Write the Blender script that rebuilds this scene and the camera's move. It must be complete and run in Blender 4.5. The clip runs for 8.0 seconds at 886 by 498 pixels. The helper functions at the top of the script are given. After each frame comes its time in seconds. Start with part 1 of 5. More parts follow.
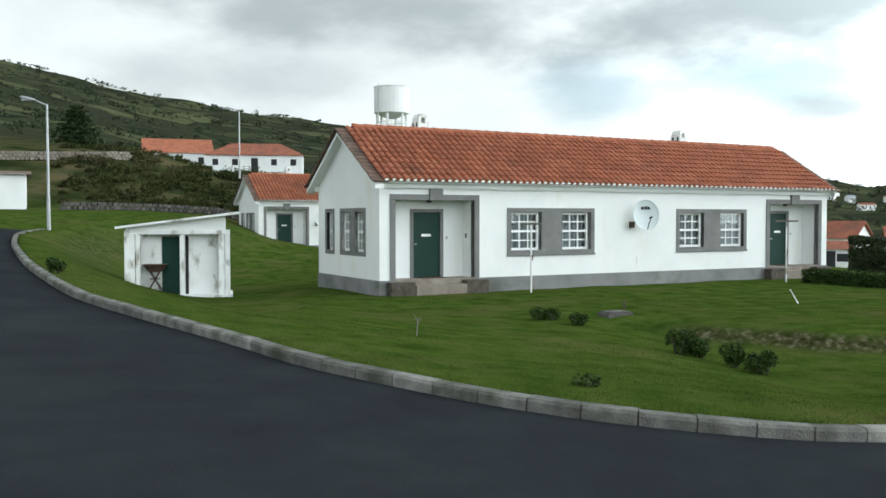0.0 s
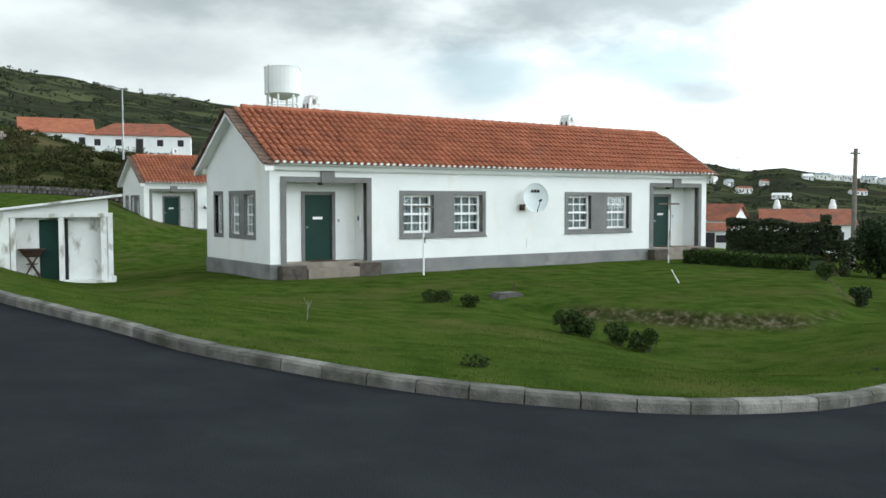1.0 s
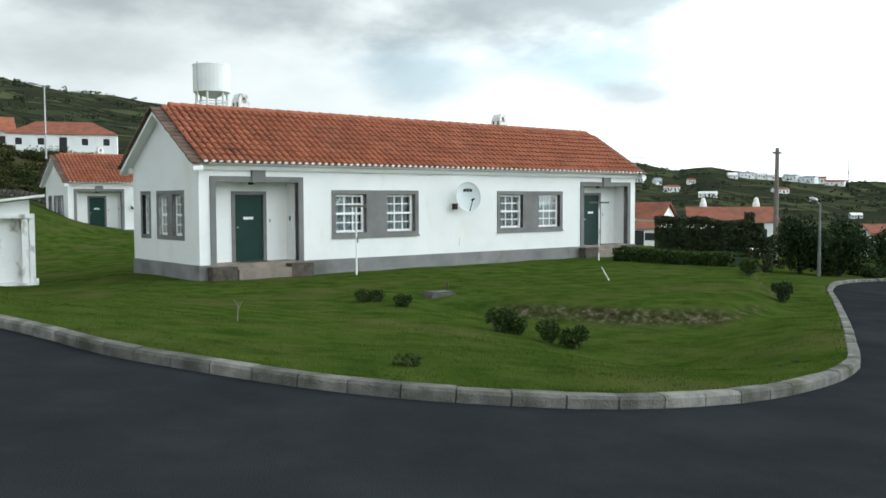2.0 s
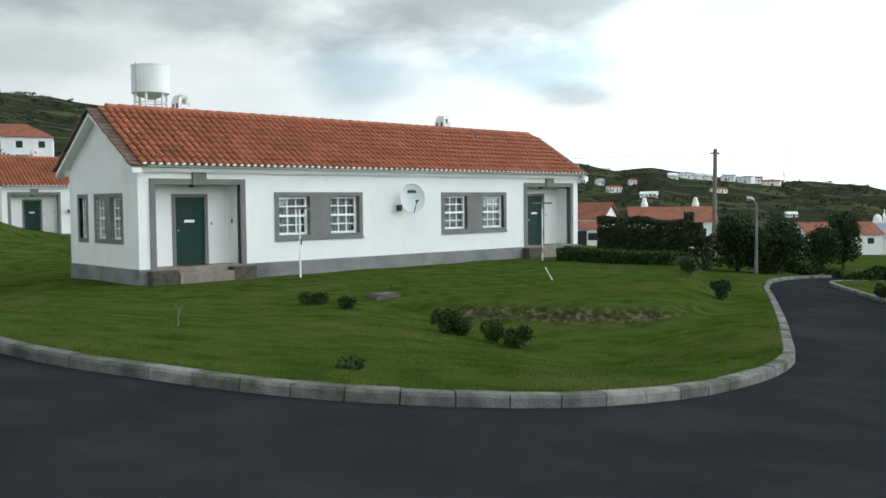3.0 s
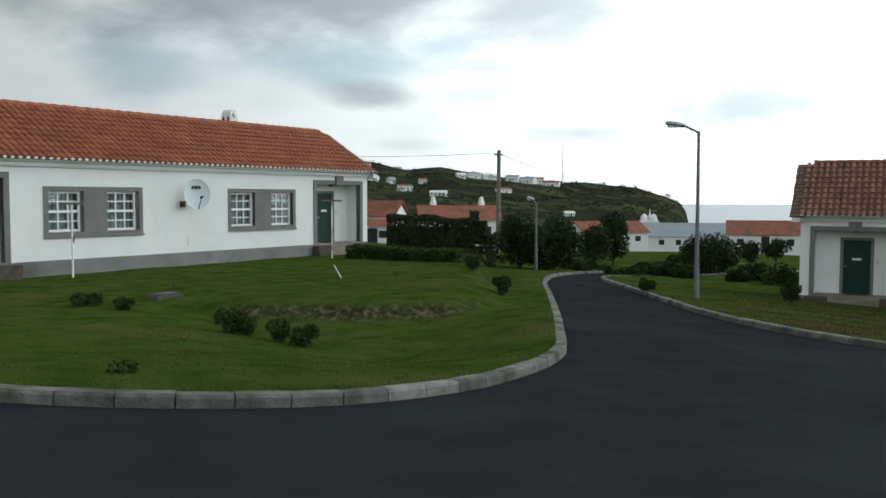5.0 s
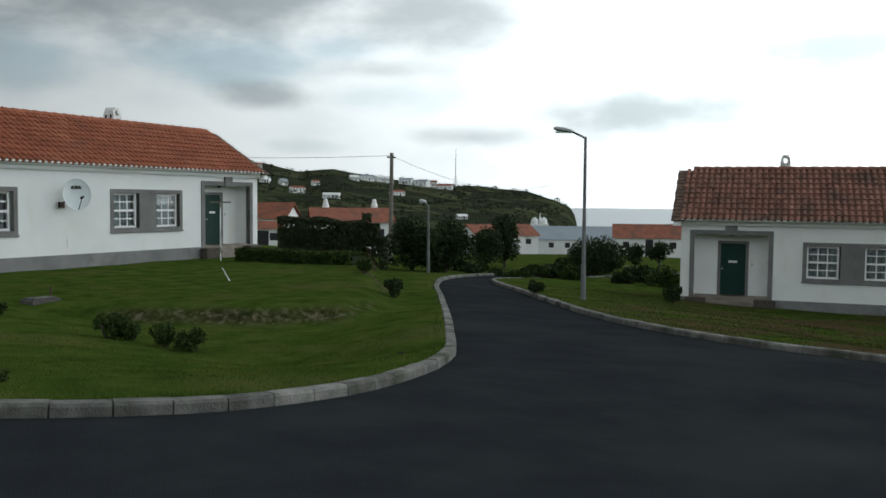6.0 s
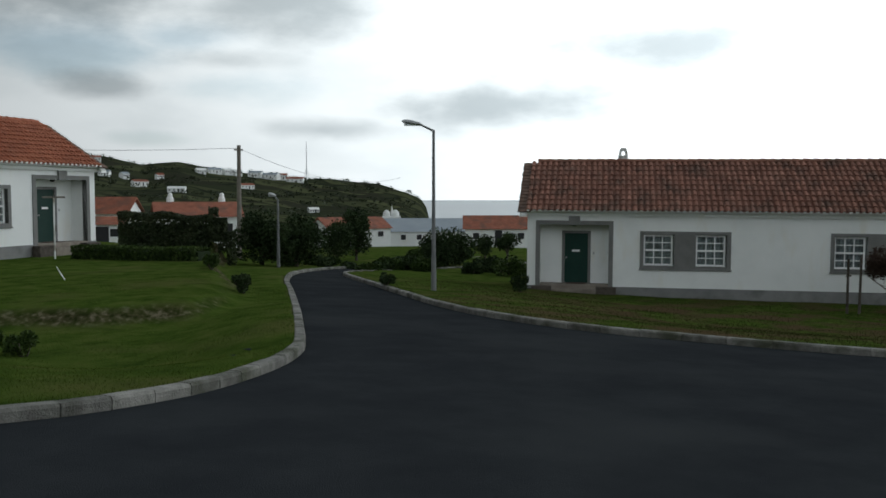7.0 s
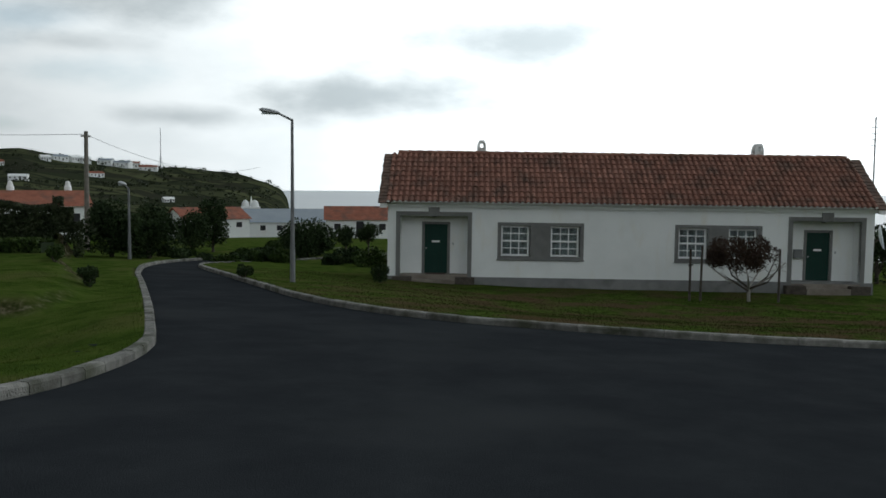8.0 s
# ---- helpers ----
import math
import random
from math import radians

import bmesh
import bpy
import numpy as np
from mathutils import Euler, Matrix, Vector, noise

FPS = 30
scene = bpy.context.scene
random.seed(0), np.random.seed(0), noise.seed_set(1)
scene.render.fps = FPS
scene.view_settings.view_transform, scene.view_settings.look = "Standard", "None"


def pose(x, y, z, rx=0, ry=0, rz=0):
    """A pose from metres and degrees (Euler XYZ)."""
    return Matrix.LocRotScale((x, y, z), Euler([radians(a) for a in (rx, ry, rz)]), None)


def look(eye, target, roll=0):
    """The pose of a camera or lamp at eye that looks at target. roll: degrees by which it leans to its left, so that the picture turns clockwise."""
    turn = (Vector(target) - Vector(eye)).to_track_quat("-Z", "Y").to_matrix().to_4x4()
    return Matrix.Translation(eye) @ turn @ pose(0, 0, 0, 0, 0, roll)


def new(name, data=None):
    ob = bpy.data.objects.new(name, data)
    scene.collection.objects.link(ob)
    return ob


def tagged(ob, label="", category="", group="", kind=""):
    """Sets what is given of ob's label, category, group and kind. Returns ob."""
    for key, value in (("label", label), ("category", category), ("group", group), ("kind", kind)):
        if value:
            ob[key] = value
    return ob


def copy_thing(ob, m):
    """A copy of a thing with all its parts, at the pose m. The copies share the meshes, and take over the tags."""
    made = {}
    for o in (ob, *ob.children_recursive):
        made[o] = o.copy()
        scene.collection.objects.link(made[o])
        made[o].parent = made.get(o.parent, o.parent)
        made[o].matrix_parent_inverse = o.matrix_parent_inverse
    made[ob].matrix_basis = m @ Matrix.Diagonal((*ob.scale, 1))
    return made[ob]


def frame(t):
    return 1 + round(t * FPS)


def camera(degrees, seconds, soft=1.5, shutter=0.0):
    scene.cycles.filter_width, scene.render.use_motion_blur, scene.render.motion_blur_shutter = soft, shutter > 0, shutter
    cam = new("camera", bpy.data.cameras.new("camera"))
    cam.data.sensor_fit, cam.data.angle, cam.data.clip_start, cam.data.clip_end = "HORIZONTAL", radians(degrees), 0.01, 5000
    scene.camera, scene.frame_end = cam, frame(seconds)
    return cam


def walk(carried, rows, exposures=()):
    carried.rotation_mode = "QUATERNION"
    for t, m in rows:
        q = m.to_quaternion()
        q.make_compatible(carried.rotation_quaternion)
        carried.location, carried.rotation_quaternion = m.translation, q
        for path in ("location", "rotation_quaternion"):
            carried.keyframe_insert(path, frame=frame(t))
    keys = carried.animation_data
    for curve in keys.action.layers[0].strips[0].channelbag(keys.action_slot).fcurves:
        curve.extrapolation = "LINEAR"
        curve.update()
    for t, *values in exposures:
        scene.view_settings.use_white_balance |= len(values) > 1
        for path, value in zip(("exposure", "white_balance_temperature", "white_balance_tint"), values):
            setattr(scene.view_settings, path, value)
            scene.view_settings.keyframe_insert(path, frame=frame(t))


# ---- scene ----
# ---------------------------------------------------------------- camera
cam = camera(52.21, 8.0, soft=1.6)
ARM, EYE = 0.420, 1.65
PATH = [
    (0.0, 0.0, -1.842, 0.048),
    (0.5, -3.345, -2.276, -0.02),
    (1.0, -6.709, -2.939, 0.036),
    (1.5, -9.129, -3.052, 0.013),
    (3.0, -14.382, -2.931, 0.574),
    (3.5, -16.965, -3.086, 0.231),
    (4.0, -20.55, -3.295, 0.158),
    (4.5, -24.278, -3.305, 0.213),
    (6.0, -34.212, -2.955, -0.41),
    (6.5, -38.797, -3.204, -0.109),
    (7.0, -43.553, -3.385, 0.016),
    (7.5, -47.708, -3.553, -0.388),
    (8.0, -52.27, -3.933, -0.438)]
# the eye swings on a short arm round the person who turns
walk(cam, [(t, pose(-ARM * math.sin(radians(y)), ARM * math.cos(radians(y)), EYE, 90 + p, r, y)) for t, y, p, r in PATH],
     exposures=[(0.0, -0.10, 6400, 6), (3.0, -0.30, 6400, 7), (4.5, -0.64, 6450, 7), (6.0, -1.08, 6450, 8), (7.0, -1.28, 6450, 9), (8.0, -1.36, 6450, 9)])

# ---------------------------------------------------------------- world and sun
SUN_AZ, SUN_EL = -88.0, 28.0          # degrees; azimuth counted like the yaw, 0 is +y
world = bpy.data.worlds.new("world")
scene.world = world
world.use_nodes = True
wn, wl = world.node_tree.nodes, world.node_tree.links
wn.clear()


def wnode(kind, **kw):
    n = wn.new(kind)
    for k, val in kw.items():
        n.inputs[k].default_value = val
    return n


def wmath(op, a, b=None, clamp=False):
    n = wn.new("ShaderNodeMath")
    n.operation, n.use_clamp = op, clamp
    for i, q in enumerate((a, b)):
        if q is None:
            continue
        if isinstance(q, (int, float)):
            n.inputs[i].default_value = q
        else:
            wl.new(q, n.inputs[i])
    return n.outputs[0]


def wmix(fac, a, b):
    n = wn.new("ShaderNodeMix")
    n.data_type = "RGBA"
    for name, q in (("Factor", fac), ("A", a), ("B", b)):
        sock = [i for i in n.inputs if i.name == name and i.type == ("VALUE" if name == "Factor" else "RGBA")][0]
        if isinstance(q, (int, float, tuple)):
            sock.default_value = q
        else:
            wl.new(q, sock)
    return [o for o in n.outputs if o.type == "RGBA"][0]


sky = wn.new("ShaderNodeTexSky")
sky.sky_type, sky.sun_disc = "NISHITA", False
sky.sun_elevation, sky.sun_rotation = radians(SUN_EL), radians(-SUN_AZ)
coord = wn.new("ShaderNodeTexCoord")
sep = wn.new("ShaderNodeSeparateXYZ")
wl.new(coord.outputs["Generated"], sep.inputs[0])
up = wmath("MAXIMUM", sep.outputs[2], 0.0)
# the clouds lie flat: the sky is stretched sideways before the noise is taken
flat = wn.new("ShaderNodeMapping")
flat.inputs["Scale"].default_value = (1, 1, 2.3)
wl.new(coord.outputs["Generated"], flat.inputs[0])


def cloud_noise(scale, detail, rough, offset, low, high):
    mp = wn.new("ShaderNodeVectorMath")
    mp.inputs[1].default_value = offset
    wl.new(flat.outputs[0], mp.inputs[0])
    n = wnode("ShaderNodeTexNoise", Scale=scale, Detail=detail, Roughness=rough)
    wl.new(mp.outputs[0], n.inputs["Vector"])
    if low is None:
        return n.outputs[0]
    return ramp01(n.outputs[0], low, high)


def ramp01(value, low, high):
    r = wn.new("ShaderNodeMapRange")
    r.interpolation_type = "SMOOTHSTEP"
    r.inputs["From Min"].default_value, r.inputs["From Max"].default_value = low, high
    wl.new(value, r.inputs["Value"])
    return r.outputs[0]


azimuth = wmath("MULTIPLY", wmath("ARCTAN2", wmath("MULTIPLY", sep.outputs[0], -1.0), sep.outputs[1]), 57.2958)
altitude = wmath("MULTIPLY", wmath("ARCSINE", sep.outputs[2]), 57.2958)
ragged = wmath("MULTIPLY", wmath("SUBTRACT", cloud_noise(6.0, 9, 0.55, (1.3, 4.7, 2.0), None, None), 0.5), 2.2)


def bank_of_cloud(az, el, w, h, strength, soft=0.95):
    """A cloud round that bearing and height, with a ragged edge."""
    a = wmath("DIVIDE", wmath("SUBTRACT", azimuth, az), w)
    e = wmath("DIVIDE", wmath("SUBTRACT", altitude, el), h)
    d = wmath("SUBTRACT", 1.0, wmath("SQRT", wmath("ADD", wmath("MULTIPLY", a, a), wmath("MULTIPLY", e, e))))
    return wmath("MULTIPLY", ramp01(wmath("ADD", d, ragged), -0.12, soft), strength)


dark = wmath("MULTIPLY", cloud_noise(2.6, 7, 0.52, (2.4, 8.1, 0.3), 0.46, 0.64), ramp01(altitude, 13.0, 24.0))
for cloud in ((-19, 12.6, 21, 4.2, 0.95), (4, 13.2, 22, 4.2, 0.8), (13, 8.4, 15, 3.4, 0.45), (-33, 12.0, 10, 3.0, 0.8), (-23.4, 6.4, 3.6, 1.1, 0.75), (-48.5, 5.8, 9.5, 2.2, 0.85),
              (-57, 9.0, 8.5, 2.2, 0.85), (-36, 4.1, 5.5, 0.9, 0.6), (-58, 13.0, 10, 1.8, 0.6), (-64, 5.2, 5, 0.9, 0.4), (-75, 10.0, 9, 2.4, 0.7), (-30, 8.2, 5, 0.9, 0.45)):
    dark = wmath("MAXIMUM", dark, bank_of_cloud(*cloud))
clear = cloud_noise(2.0, 5, 0.5, (7.7, 1.7, 0.9), 0.56, 0.66)
clear = wmath("MULTIPLY", clear, ramp01(altitude, 12.0, 20.0))
for gap in ((-21, 8.7, 10, 2.2, 0.9, 0.9), (-9.5, 8.2, 5, 2.4, 0.8, 0.9), (-27, 9.4, 5, 1.5, 0.7, 0.9), (-31, 6.6, 6, 1.4, 0.6, 0.9), (-26, 3.4, 4, 0.6, 0.5, 0.9)):
    clear = wmath("MAXIMUM", clear, bank_of_cloud(*gap))
blue = wn.new("ShaderNodeVectorMath")
blue.operation = "SCALE"
blue.inputs["Scale"].default_value = 0.10
wl.new(sky.outputs[0], blue.inputs[0])
white = (0.92, 0.98, 1.00, 1)
grey = (0.36, 0.415, 0.44, 1)
pale = (0.62, 0.78, 0.86, 1)
thin = cloud_noise(6.0, 8, 0.55, (4.1, 3.3, 0.2), 0.42, 0.74)
body = wmix(wmath("MULTIPLY", thin, 0.45), white, (0.66, 0.73, 0.76, 1))
veil = wmix(0.55, blue.outputs[0], pale)
col = wmix(clear, body, veil)
col = wmix(dark, col, grey)
# unseen sky overhead is dimmed, as if by heavy cloud, to darken the ground
overhead_dim = wmix(ramp01(altitude, 16.0, 48.0), (1, 1, 1, 1), (0.50, 0.50, 0.50, 1))
thick = wn.new("ShaderNodeVectorMath")
thick.operation = "MULTIPLY"
wl.new(col, thick.inputs[0])
wl.new(overhead_dim, thick.inputs[1])
col = thick.outputs[0]
# the veiled sun brightens the clouds on its side
glow = wn.new("ShaderNodeVectorMath")
glow.operation = "DOT_PRODUCT"
glow.inputs[1].default_value = (-math.sin(radians(SUN_AZ)) * math.cos(radians(SUN_EL)), math.cos(radians(SUN_AZ)) * math.cos(radians(SUN_EL)), math.sin(radians(SUN_EL)))
wl.new(coord.outputs["Generated"], glow.inputs[0])
ray = wmath("POWER", wmath("MAXIMUM", glow.outputs["Value"], 0.0), 2.3)
gain = wn.new("ShaderNodeVectorMath")
gain.operation = "SCALE"
wl.new(col, gain.inputs[0])
# unseen sky behind the eye, brightened to lift the light on the walls
rear_fill = wn.new("ShaderNodeVectorMath")
rear_fill.operation = "DOT_PRODUCT"
rear_fill.inputs[1].default_value = (-0.64, -0.76, 0.1)
wl.new(coord.outputs["Generated"], rear_fill.inputs[0])
wl.new(wmath("ADD", wmath("MULTIPLY", ray, 4.3), wmath("ADD", wmath("MULTIPLY", ramp01(rear_fill.outputs["Value"], -0.35, 0.9), 1.1), 1.0)), gain.inputs["Scale"])
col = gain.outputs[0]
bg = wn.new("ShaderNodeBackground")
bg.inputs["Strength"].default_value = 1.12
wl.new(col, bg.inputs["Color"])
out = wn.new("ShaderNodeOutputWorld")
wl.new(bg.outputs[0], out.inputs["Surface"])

sun_data = bpy.data.lights.new("sun", "SUN")
sun_data.energy, sun_data.angle, sun_data.color = 0.6, radians(25), (1.0, 0.965, 0.92)
sun = new("sun", sun_data)
sun.matrix_world = look((0, 0, 60), (60 * math.sin(radians(SUN_AZ)) * math.cos(radians(SUN_EL)),
                                     -60 * math.cos(radians(SUN_AZ)) * math.cos(radians(SUN_EL)),
                                     60 - 60 * math.sin(radians(SUN_EL))))

# ---------------------------------------------------------------- materials


def material(name, colors, scale=1.0, rough=0.8, bump=0.0, bump_scale=None, metal=0.0, detail=6, stain=None,
             object_random=0.0, island_random=0.0, coat=0.0, spec=0.5):
    """Two scales of noise over a few base colours, with relief. stain: (colour, scale, low, high)."""
    m = bpy.data.materials.new(name)
    m.use_nodes = True
    n, l = m.node_tree.nodes, m.node_tree.links
    p = n["Principled BSDF"]
    p.inputs["Roughness"].default_value, p.inputs["Metallic"].default_value = rough, metal
    p.inputs["Specular IOR Level"].default_value = spec
    tc = n.new("ShaderNodeTexCoord")
    geo = n.new("ShaderNodeNewGeometry")
    tex = n.new("ShaderNodeTexNoise")
    tex.inputs["Scale"].default_value, tex.inputs["Detail"].default_value = scale, detail
    tex.inputs["Roughness"].default_value = 0.62
    l.new(geo.outputs["Position"], tex.inputs["Vector"])
    ramp = n.new("ShaderNodeValToRGB")
    e = ramp.color_ramp.elements
    while len(e) < len(colors):
        e.new(0.5)
    for i, c in enumerate(colors):
        e[i].position = 0.30 + 0.40 * i / max(1, len(colors) - 1)
        e[i].color = (*c, 1)
    l.new(tex.outputs[0], ramp.inputs[0])
    colour = ramp.outputs[0]

    def mix(fac, a, b, blend="MIX"):
        q = n.new("ShaderNodeMix")
        q.data_type, q.blend_type = "RGBA", blend
        if isinstance(fac, float):
            q.inputs[0].default_value = fac
        else:
            l.new(fac, q.inputs[0])
        for i, v in ((6, a), (7, b)):
            if isinstance(v, tuple):
                q.inputs[i].default_value = (*v, 1)
            else:
                l.new(v, q.inputs[i])
        return q.outputs[2]

    if stain:
        sc, ss, lo, hi, *run = stain
        t2 = n.new("ShaderNodeTexNoise")
        t2.inputs["Scale"].default_value, t2.inputs["Detail"].default_value = ss, 5
        if run:      # streaks that run down
            mp = n.new("ShaderNodeMapping")
            mp.inputs["Scale"].default_value = (1, 1, run[0])
            l.new(geo.outputs["Position"], mp.inputs[0])
            l.new(mp.outputs[0], t2.inputs["Vector"])
        else:
            l.new(geo.outputs["Position"], t2.inputs["Vector"])
        mr = n.new("ShaderNodeMapRange")
        mr.inputs["From Min"].default_value, mr.inputs["From Max"].default_value = lo, hi
        l.new(t2.outputs[0], mr.inputs["Value"])
        colour = mix(mr.outputs[0], colour, sc)
    if object_random or island_random:
        amount = object_random or island_random
        src = n.new("ShaderNodeObjectInfo").outputs["Random"] if object_random else geo.outputs["Random Per Island"]
        mr = n.new("ShaderNodeMapRange")
        mr.inputs["To Min"].default_value, mr.inputs["To Max"].default_value = 1 - amount, 1 + amount
        l.new(src, mr.inputs["Value"])
        q = n.new("ShaderNodeHueSaturation")
        l.new(mr.outputs[0], q.inputs["Value"])
        l.new(colour, q.inputs["Color"])
        colour = q.outputs[0]
    l.new(colour, p.inputs["Base Color"])
    if bump:
        b = n.new("ShaderNodeTexNoise")
        b.inputs["Scale"].default_value, b.inputs["Detail"].default_value = bump_scale or scale * 6, 5
        l.new(geo.outputs["Position"], b.inputs["Vector"])
        bn = n.new("ShaderNodeBump")
        bn.inputs["Strength"].default_value, bn.inputs["Distance"].default_value = bump, 0.02
        l.new(b.outputs[0], bn.inputs["Height"])
        l.new(bn.outputs[0], p.inputs["Normal"])
    return m


ASPHALT = material("asphalt", [(0.0215, 0.0240, 0.0275), (0.0255, 0.0285, 0.0320), (0.0310, 0.0345, 0.0380)], 1.0, 0.9, 0.45, 80,
                   stain=((0.0350, 0.0385, 0.0415), 0.30, 0.54, 0.74), spec=0.0)
BLADE = material("grass_blades", [(0.036, 0.063, 0.011), (0.062, 0.094, 0.017), (0.098, 0.114, 0.032)], 1.4, 0.8, island_random=0.30, spec=0.0)
KERB = material("kerb_concrete", [(0.10, 0.098, 0.088), (0.16, 0.157, 0.143), (0.23, 0.224, 0.206)], 5.0, 0.95, 0.9, 45,
                stain=((0.05, 0.054, 0.036), 1.9, 0.46, 0.66), object_random=0.28)
WALL = material("white_render", [(0.72, 0.735, 0.73), (0.77, 0.785, 0.78), (0.80, 0.81, 0.805)], 0.6, 0.85, 0.12, 25,
                stain=((0.70, 0.67, 0.59), 1.6, 0.58, 0.90, 0.28))
TRIM = material("grey_painted_trim", [(0.135, 0.135, 0.13), (0.165, 0.165, 0.16), (0.20, 0.20, 0.195)], 1.5, 0.85, 0.2, 30)
PLINTH = material("grey_plinth", [(0.15, 0.155, 0.155), (0.20, 0.20, 0.20), (0.25, 0.25, 0.245)], 0.9, 0.9, 0.25, 30,
                  stain=((0.10, 0.105, 0.095), 1.0, 0.55, 0.75))
TILE = material("clay_tile", [(0.25, 0.078, 0.038), (0.32, 0.100, 0.050), (0.38, 0.135, 0.072)], 1.2, 0.85, 0.3, 40,
                stain=((0.19, 0.072, 0.045), 0.9, 0.56, 0.80), object_random=0.13)
TILES = material("clay_tiles", [(0.25, 0.078, 0.038), (0.32, 0.100, 0.050), (0.38, 0.135, 0.072)], 1.2, 0.85, 0.3, 40,
                 stain=((0.19, 0.072, 0.045), 0.9, 0.56, 0.80), island_random=0.13)
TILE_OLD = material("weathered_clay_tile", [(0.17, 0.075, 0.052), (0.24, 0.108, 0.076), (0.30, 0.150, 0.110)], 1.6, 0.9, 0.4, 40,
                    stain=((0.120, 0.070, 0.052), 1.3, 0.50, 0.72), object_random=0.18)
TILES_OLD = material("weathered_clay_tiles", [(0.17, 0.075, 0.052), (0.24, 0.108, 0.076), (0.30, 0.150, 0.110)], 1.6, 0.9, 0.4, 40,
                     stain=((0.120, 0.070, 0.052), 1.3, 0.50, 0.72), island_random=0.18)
FARTILE = material("distant_clay_roof", [(0.17, 0.052, 0.028), (0.24, 0.075, 0.040), (0.29, 0.10, 0.058)], 1.4, 0.9, 0.3, 12,
                   stain=((0.12, 0.06, 0.042), 0.8, 0.5, 0.72))
VERGE = material("weathered_verge", [(0.06, 0.045, 0.038), (0.12, 0.075, 0.055), (0.20, 0.13, 0.10)], 3.0, 0.9, 0.4, 30)
GREEN = material("dark_green_paint", [(0.006, 0.034, 0.026), (0.009, 0.042, 0.032)], 2.0, 0.5, 0.05, 20, spec=0.2)
WHITE = material("white_gloss_paint", [(0.78, 0.79, 0.80), (0.84, 0.84, 0.84)], 3.0, 0.5)
# near-black for dark parts, and in place of the shade in rooms and holes
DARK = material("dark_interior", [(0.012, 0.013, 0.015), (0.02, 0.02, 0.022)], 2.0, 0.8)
CURTAIN = material("net_curtain", [(0.24, 0.27, 0.29), (0.42, 0.45, 0.46)], 5.0, 0.9)
STEP = material("step_concrete", [(0.15, 0.125, 0.105), (0.21, 0.18, 0.15), (0.27, 0.24, 0.205)], 2.0, 0.9, 0.4, 40)
LAVA = material("dark_lava_stone", [(0.035, 0.033, 0.032), (0.075, 0.07, 0.066), (0.13, 0.125, 0.115)], 3.5, 0.95, 0.7, 25, island_random=0.3)
OLDWALL = material("weathered_whitewash", [(0.70, 0.70, 0.67), (0.80, 0.81, 0.80), (0.85, 0.86, 0.86)], 1.2, 0.9, 0.4, 20,
                   stain=((0.30, 0.28, 0.24), 3.0, 0.57, 0.70, 0.5))
STEEL = material("galvanised_steel", [(0.36, 0.37, 0.38), (0.46, 0.47, 0.48)], 3.0, 0.45, metal=0.7)
GREYPOLE = material("grey_painted_pole", [(0.13, 0.135, 0.14), (0.18, 0.185, 0.19)], 3.0, 0.6)
RUST = material("rusty_iron", [(0.03, 0.02, 0.016), (0.08, 0.035, 0.022)], 8.0, 0.8)
TIMBER = material("weathered_pole_timber", [(0.12, 0.108, 0.092), (0.22, 0.198, 0.170)], 4.0, 0.9, 0.4, 30)
BARK = material("bark", [(0.04, 0.032, 0.026), (0.10, 0.085, 0.07)], 6.0, 0.95, 0.6, 30)
LEAF = material("shrub_leaves", [(0.017, 0.032, 0.008), (0.033, 0.057, 0.014), (0.056, 0.082, 0.022)], 2.0, 0.75, island_random=0.45, spec=0.08)
LEAFD = material("dark_tree_leaves", [(0.014, 0.024, 0.011), (0.026, 0.043, 0.017), (0.044, 0.064, 0.026)], 1.0, 0.8, island_random=0.45, spec=0.08)
PALEBARK = material("pale_bark", [(0.20, 0.185, 0.165), (0.34, 0.32, 0.29)], 7.0, 0.95, 0.6, 30)
REDLEAF = material("dry_red_leaves", [(0.026, 0.016, 0.012), (0.046, 0.027, 0.019), (0.062, 0.042, 0.026)], 2.0, 0.8, island_random=0.4, spec=0.2)
BLUEROOF = material("grey_blue_sheet_roof", [(0.22, 0.26, 0.30), (0.27, 0.31, 0.35)], 0.4, 0.6)
SEA = material("sea_water", [(0.10, 0.14, 0.17), (0.13, 0.17, 0.20)], 0.02, 0.35, 0.3, 0.3)
DISH = material("dish_grey_white", [(0.62, 0.68, 0.70), (0.70, 0.75, 0.76)], 2.0, 0.5)
INK = material("black_ink", [(0.015, 0.015, 0.016), (0.02, 0.02, 0.02)], 2.0, 0.7)

glass = bpy.data.materials.new("window_glass")
glass.use_nodes = True
gp = glass.node_tree.nodes["Principled BSDF"]
gp.inputs["Base Color"].default_value = (0.80, 0.86, 0.86, 1)
gp.inputs["Roughness"].default_value = 0.03
gp.inputs["Transmission Weight"].default_value = 1.0
gp.inputs["IOR"].default_value = 1.45

# ---------------------------------------------------------------- mesh helpers


def part(name, bm, mat, parent=None, label="", smooth=False):
    """Link a bmesh as ONE mesh object, under a thing or a part."""
    me = bpy.data.meshes.new(name)
    bm.to_mesh(me)
    bm.free()
    for mm in (mat if isinstance(mat, (list, tuple)) else [mat]):
        me.materials.append(mm)
    if smooth:
        for f in me.polygons:
            f.use_smooth = True
    ob = new(name, me)
    if parent is not None:
        ob.parent = parent
    if label:
        ob["label"] = label
    return ob


def thing(name, m, label, category, group="", kind=""):
    ob = new(name)
    ob.matrix_world = m
    return tagged(ob, label, category, group, kind)


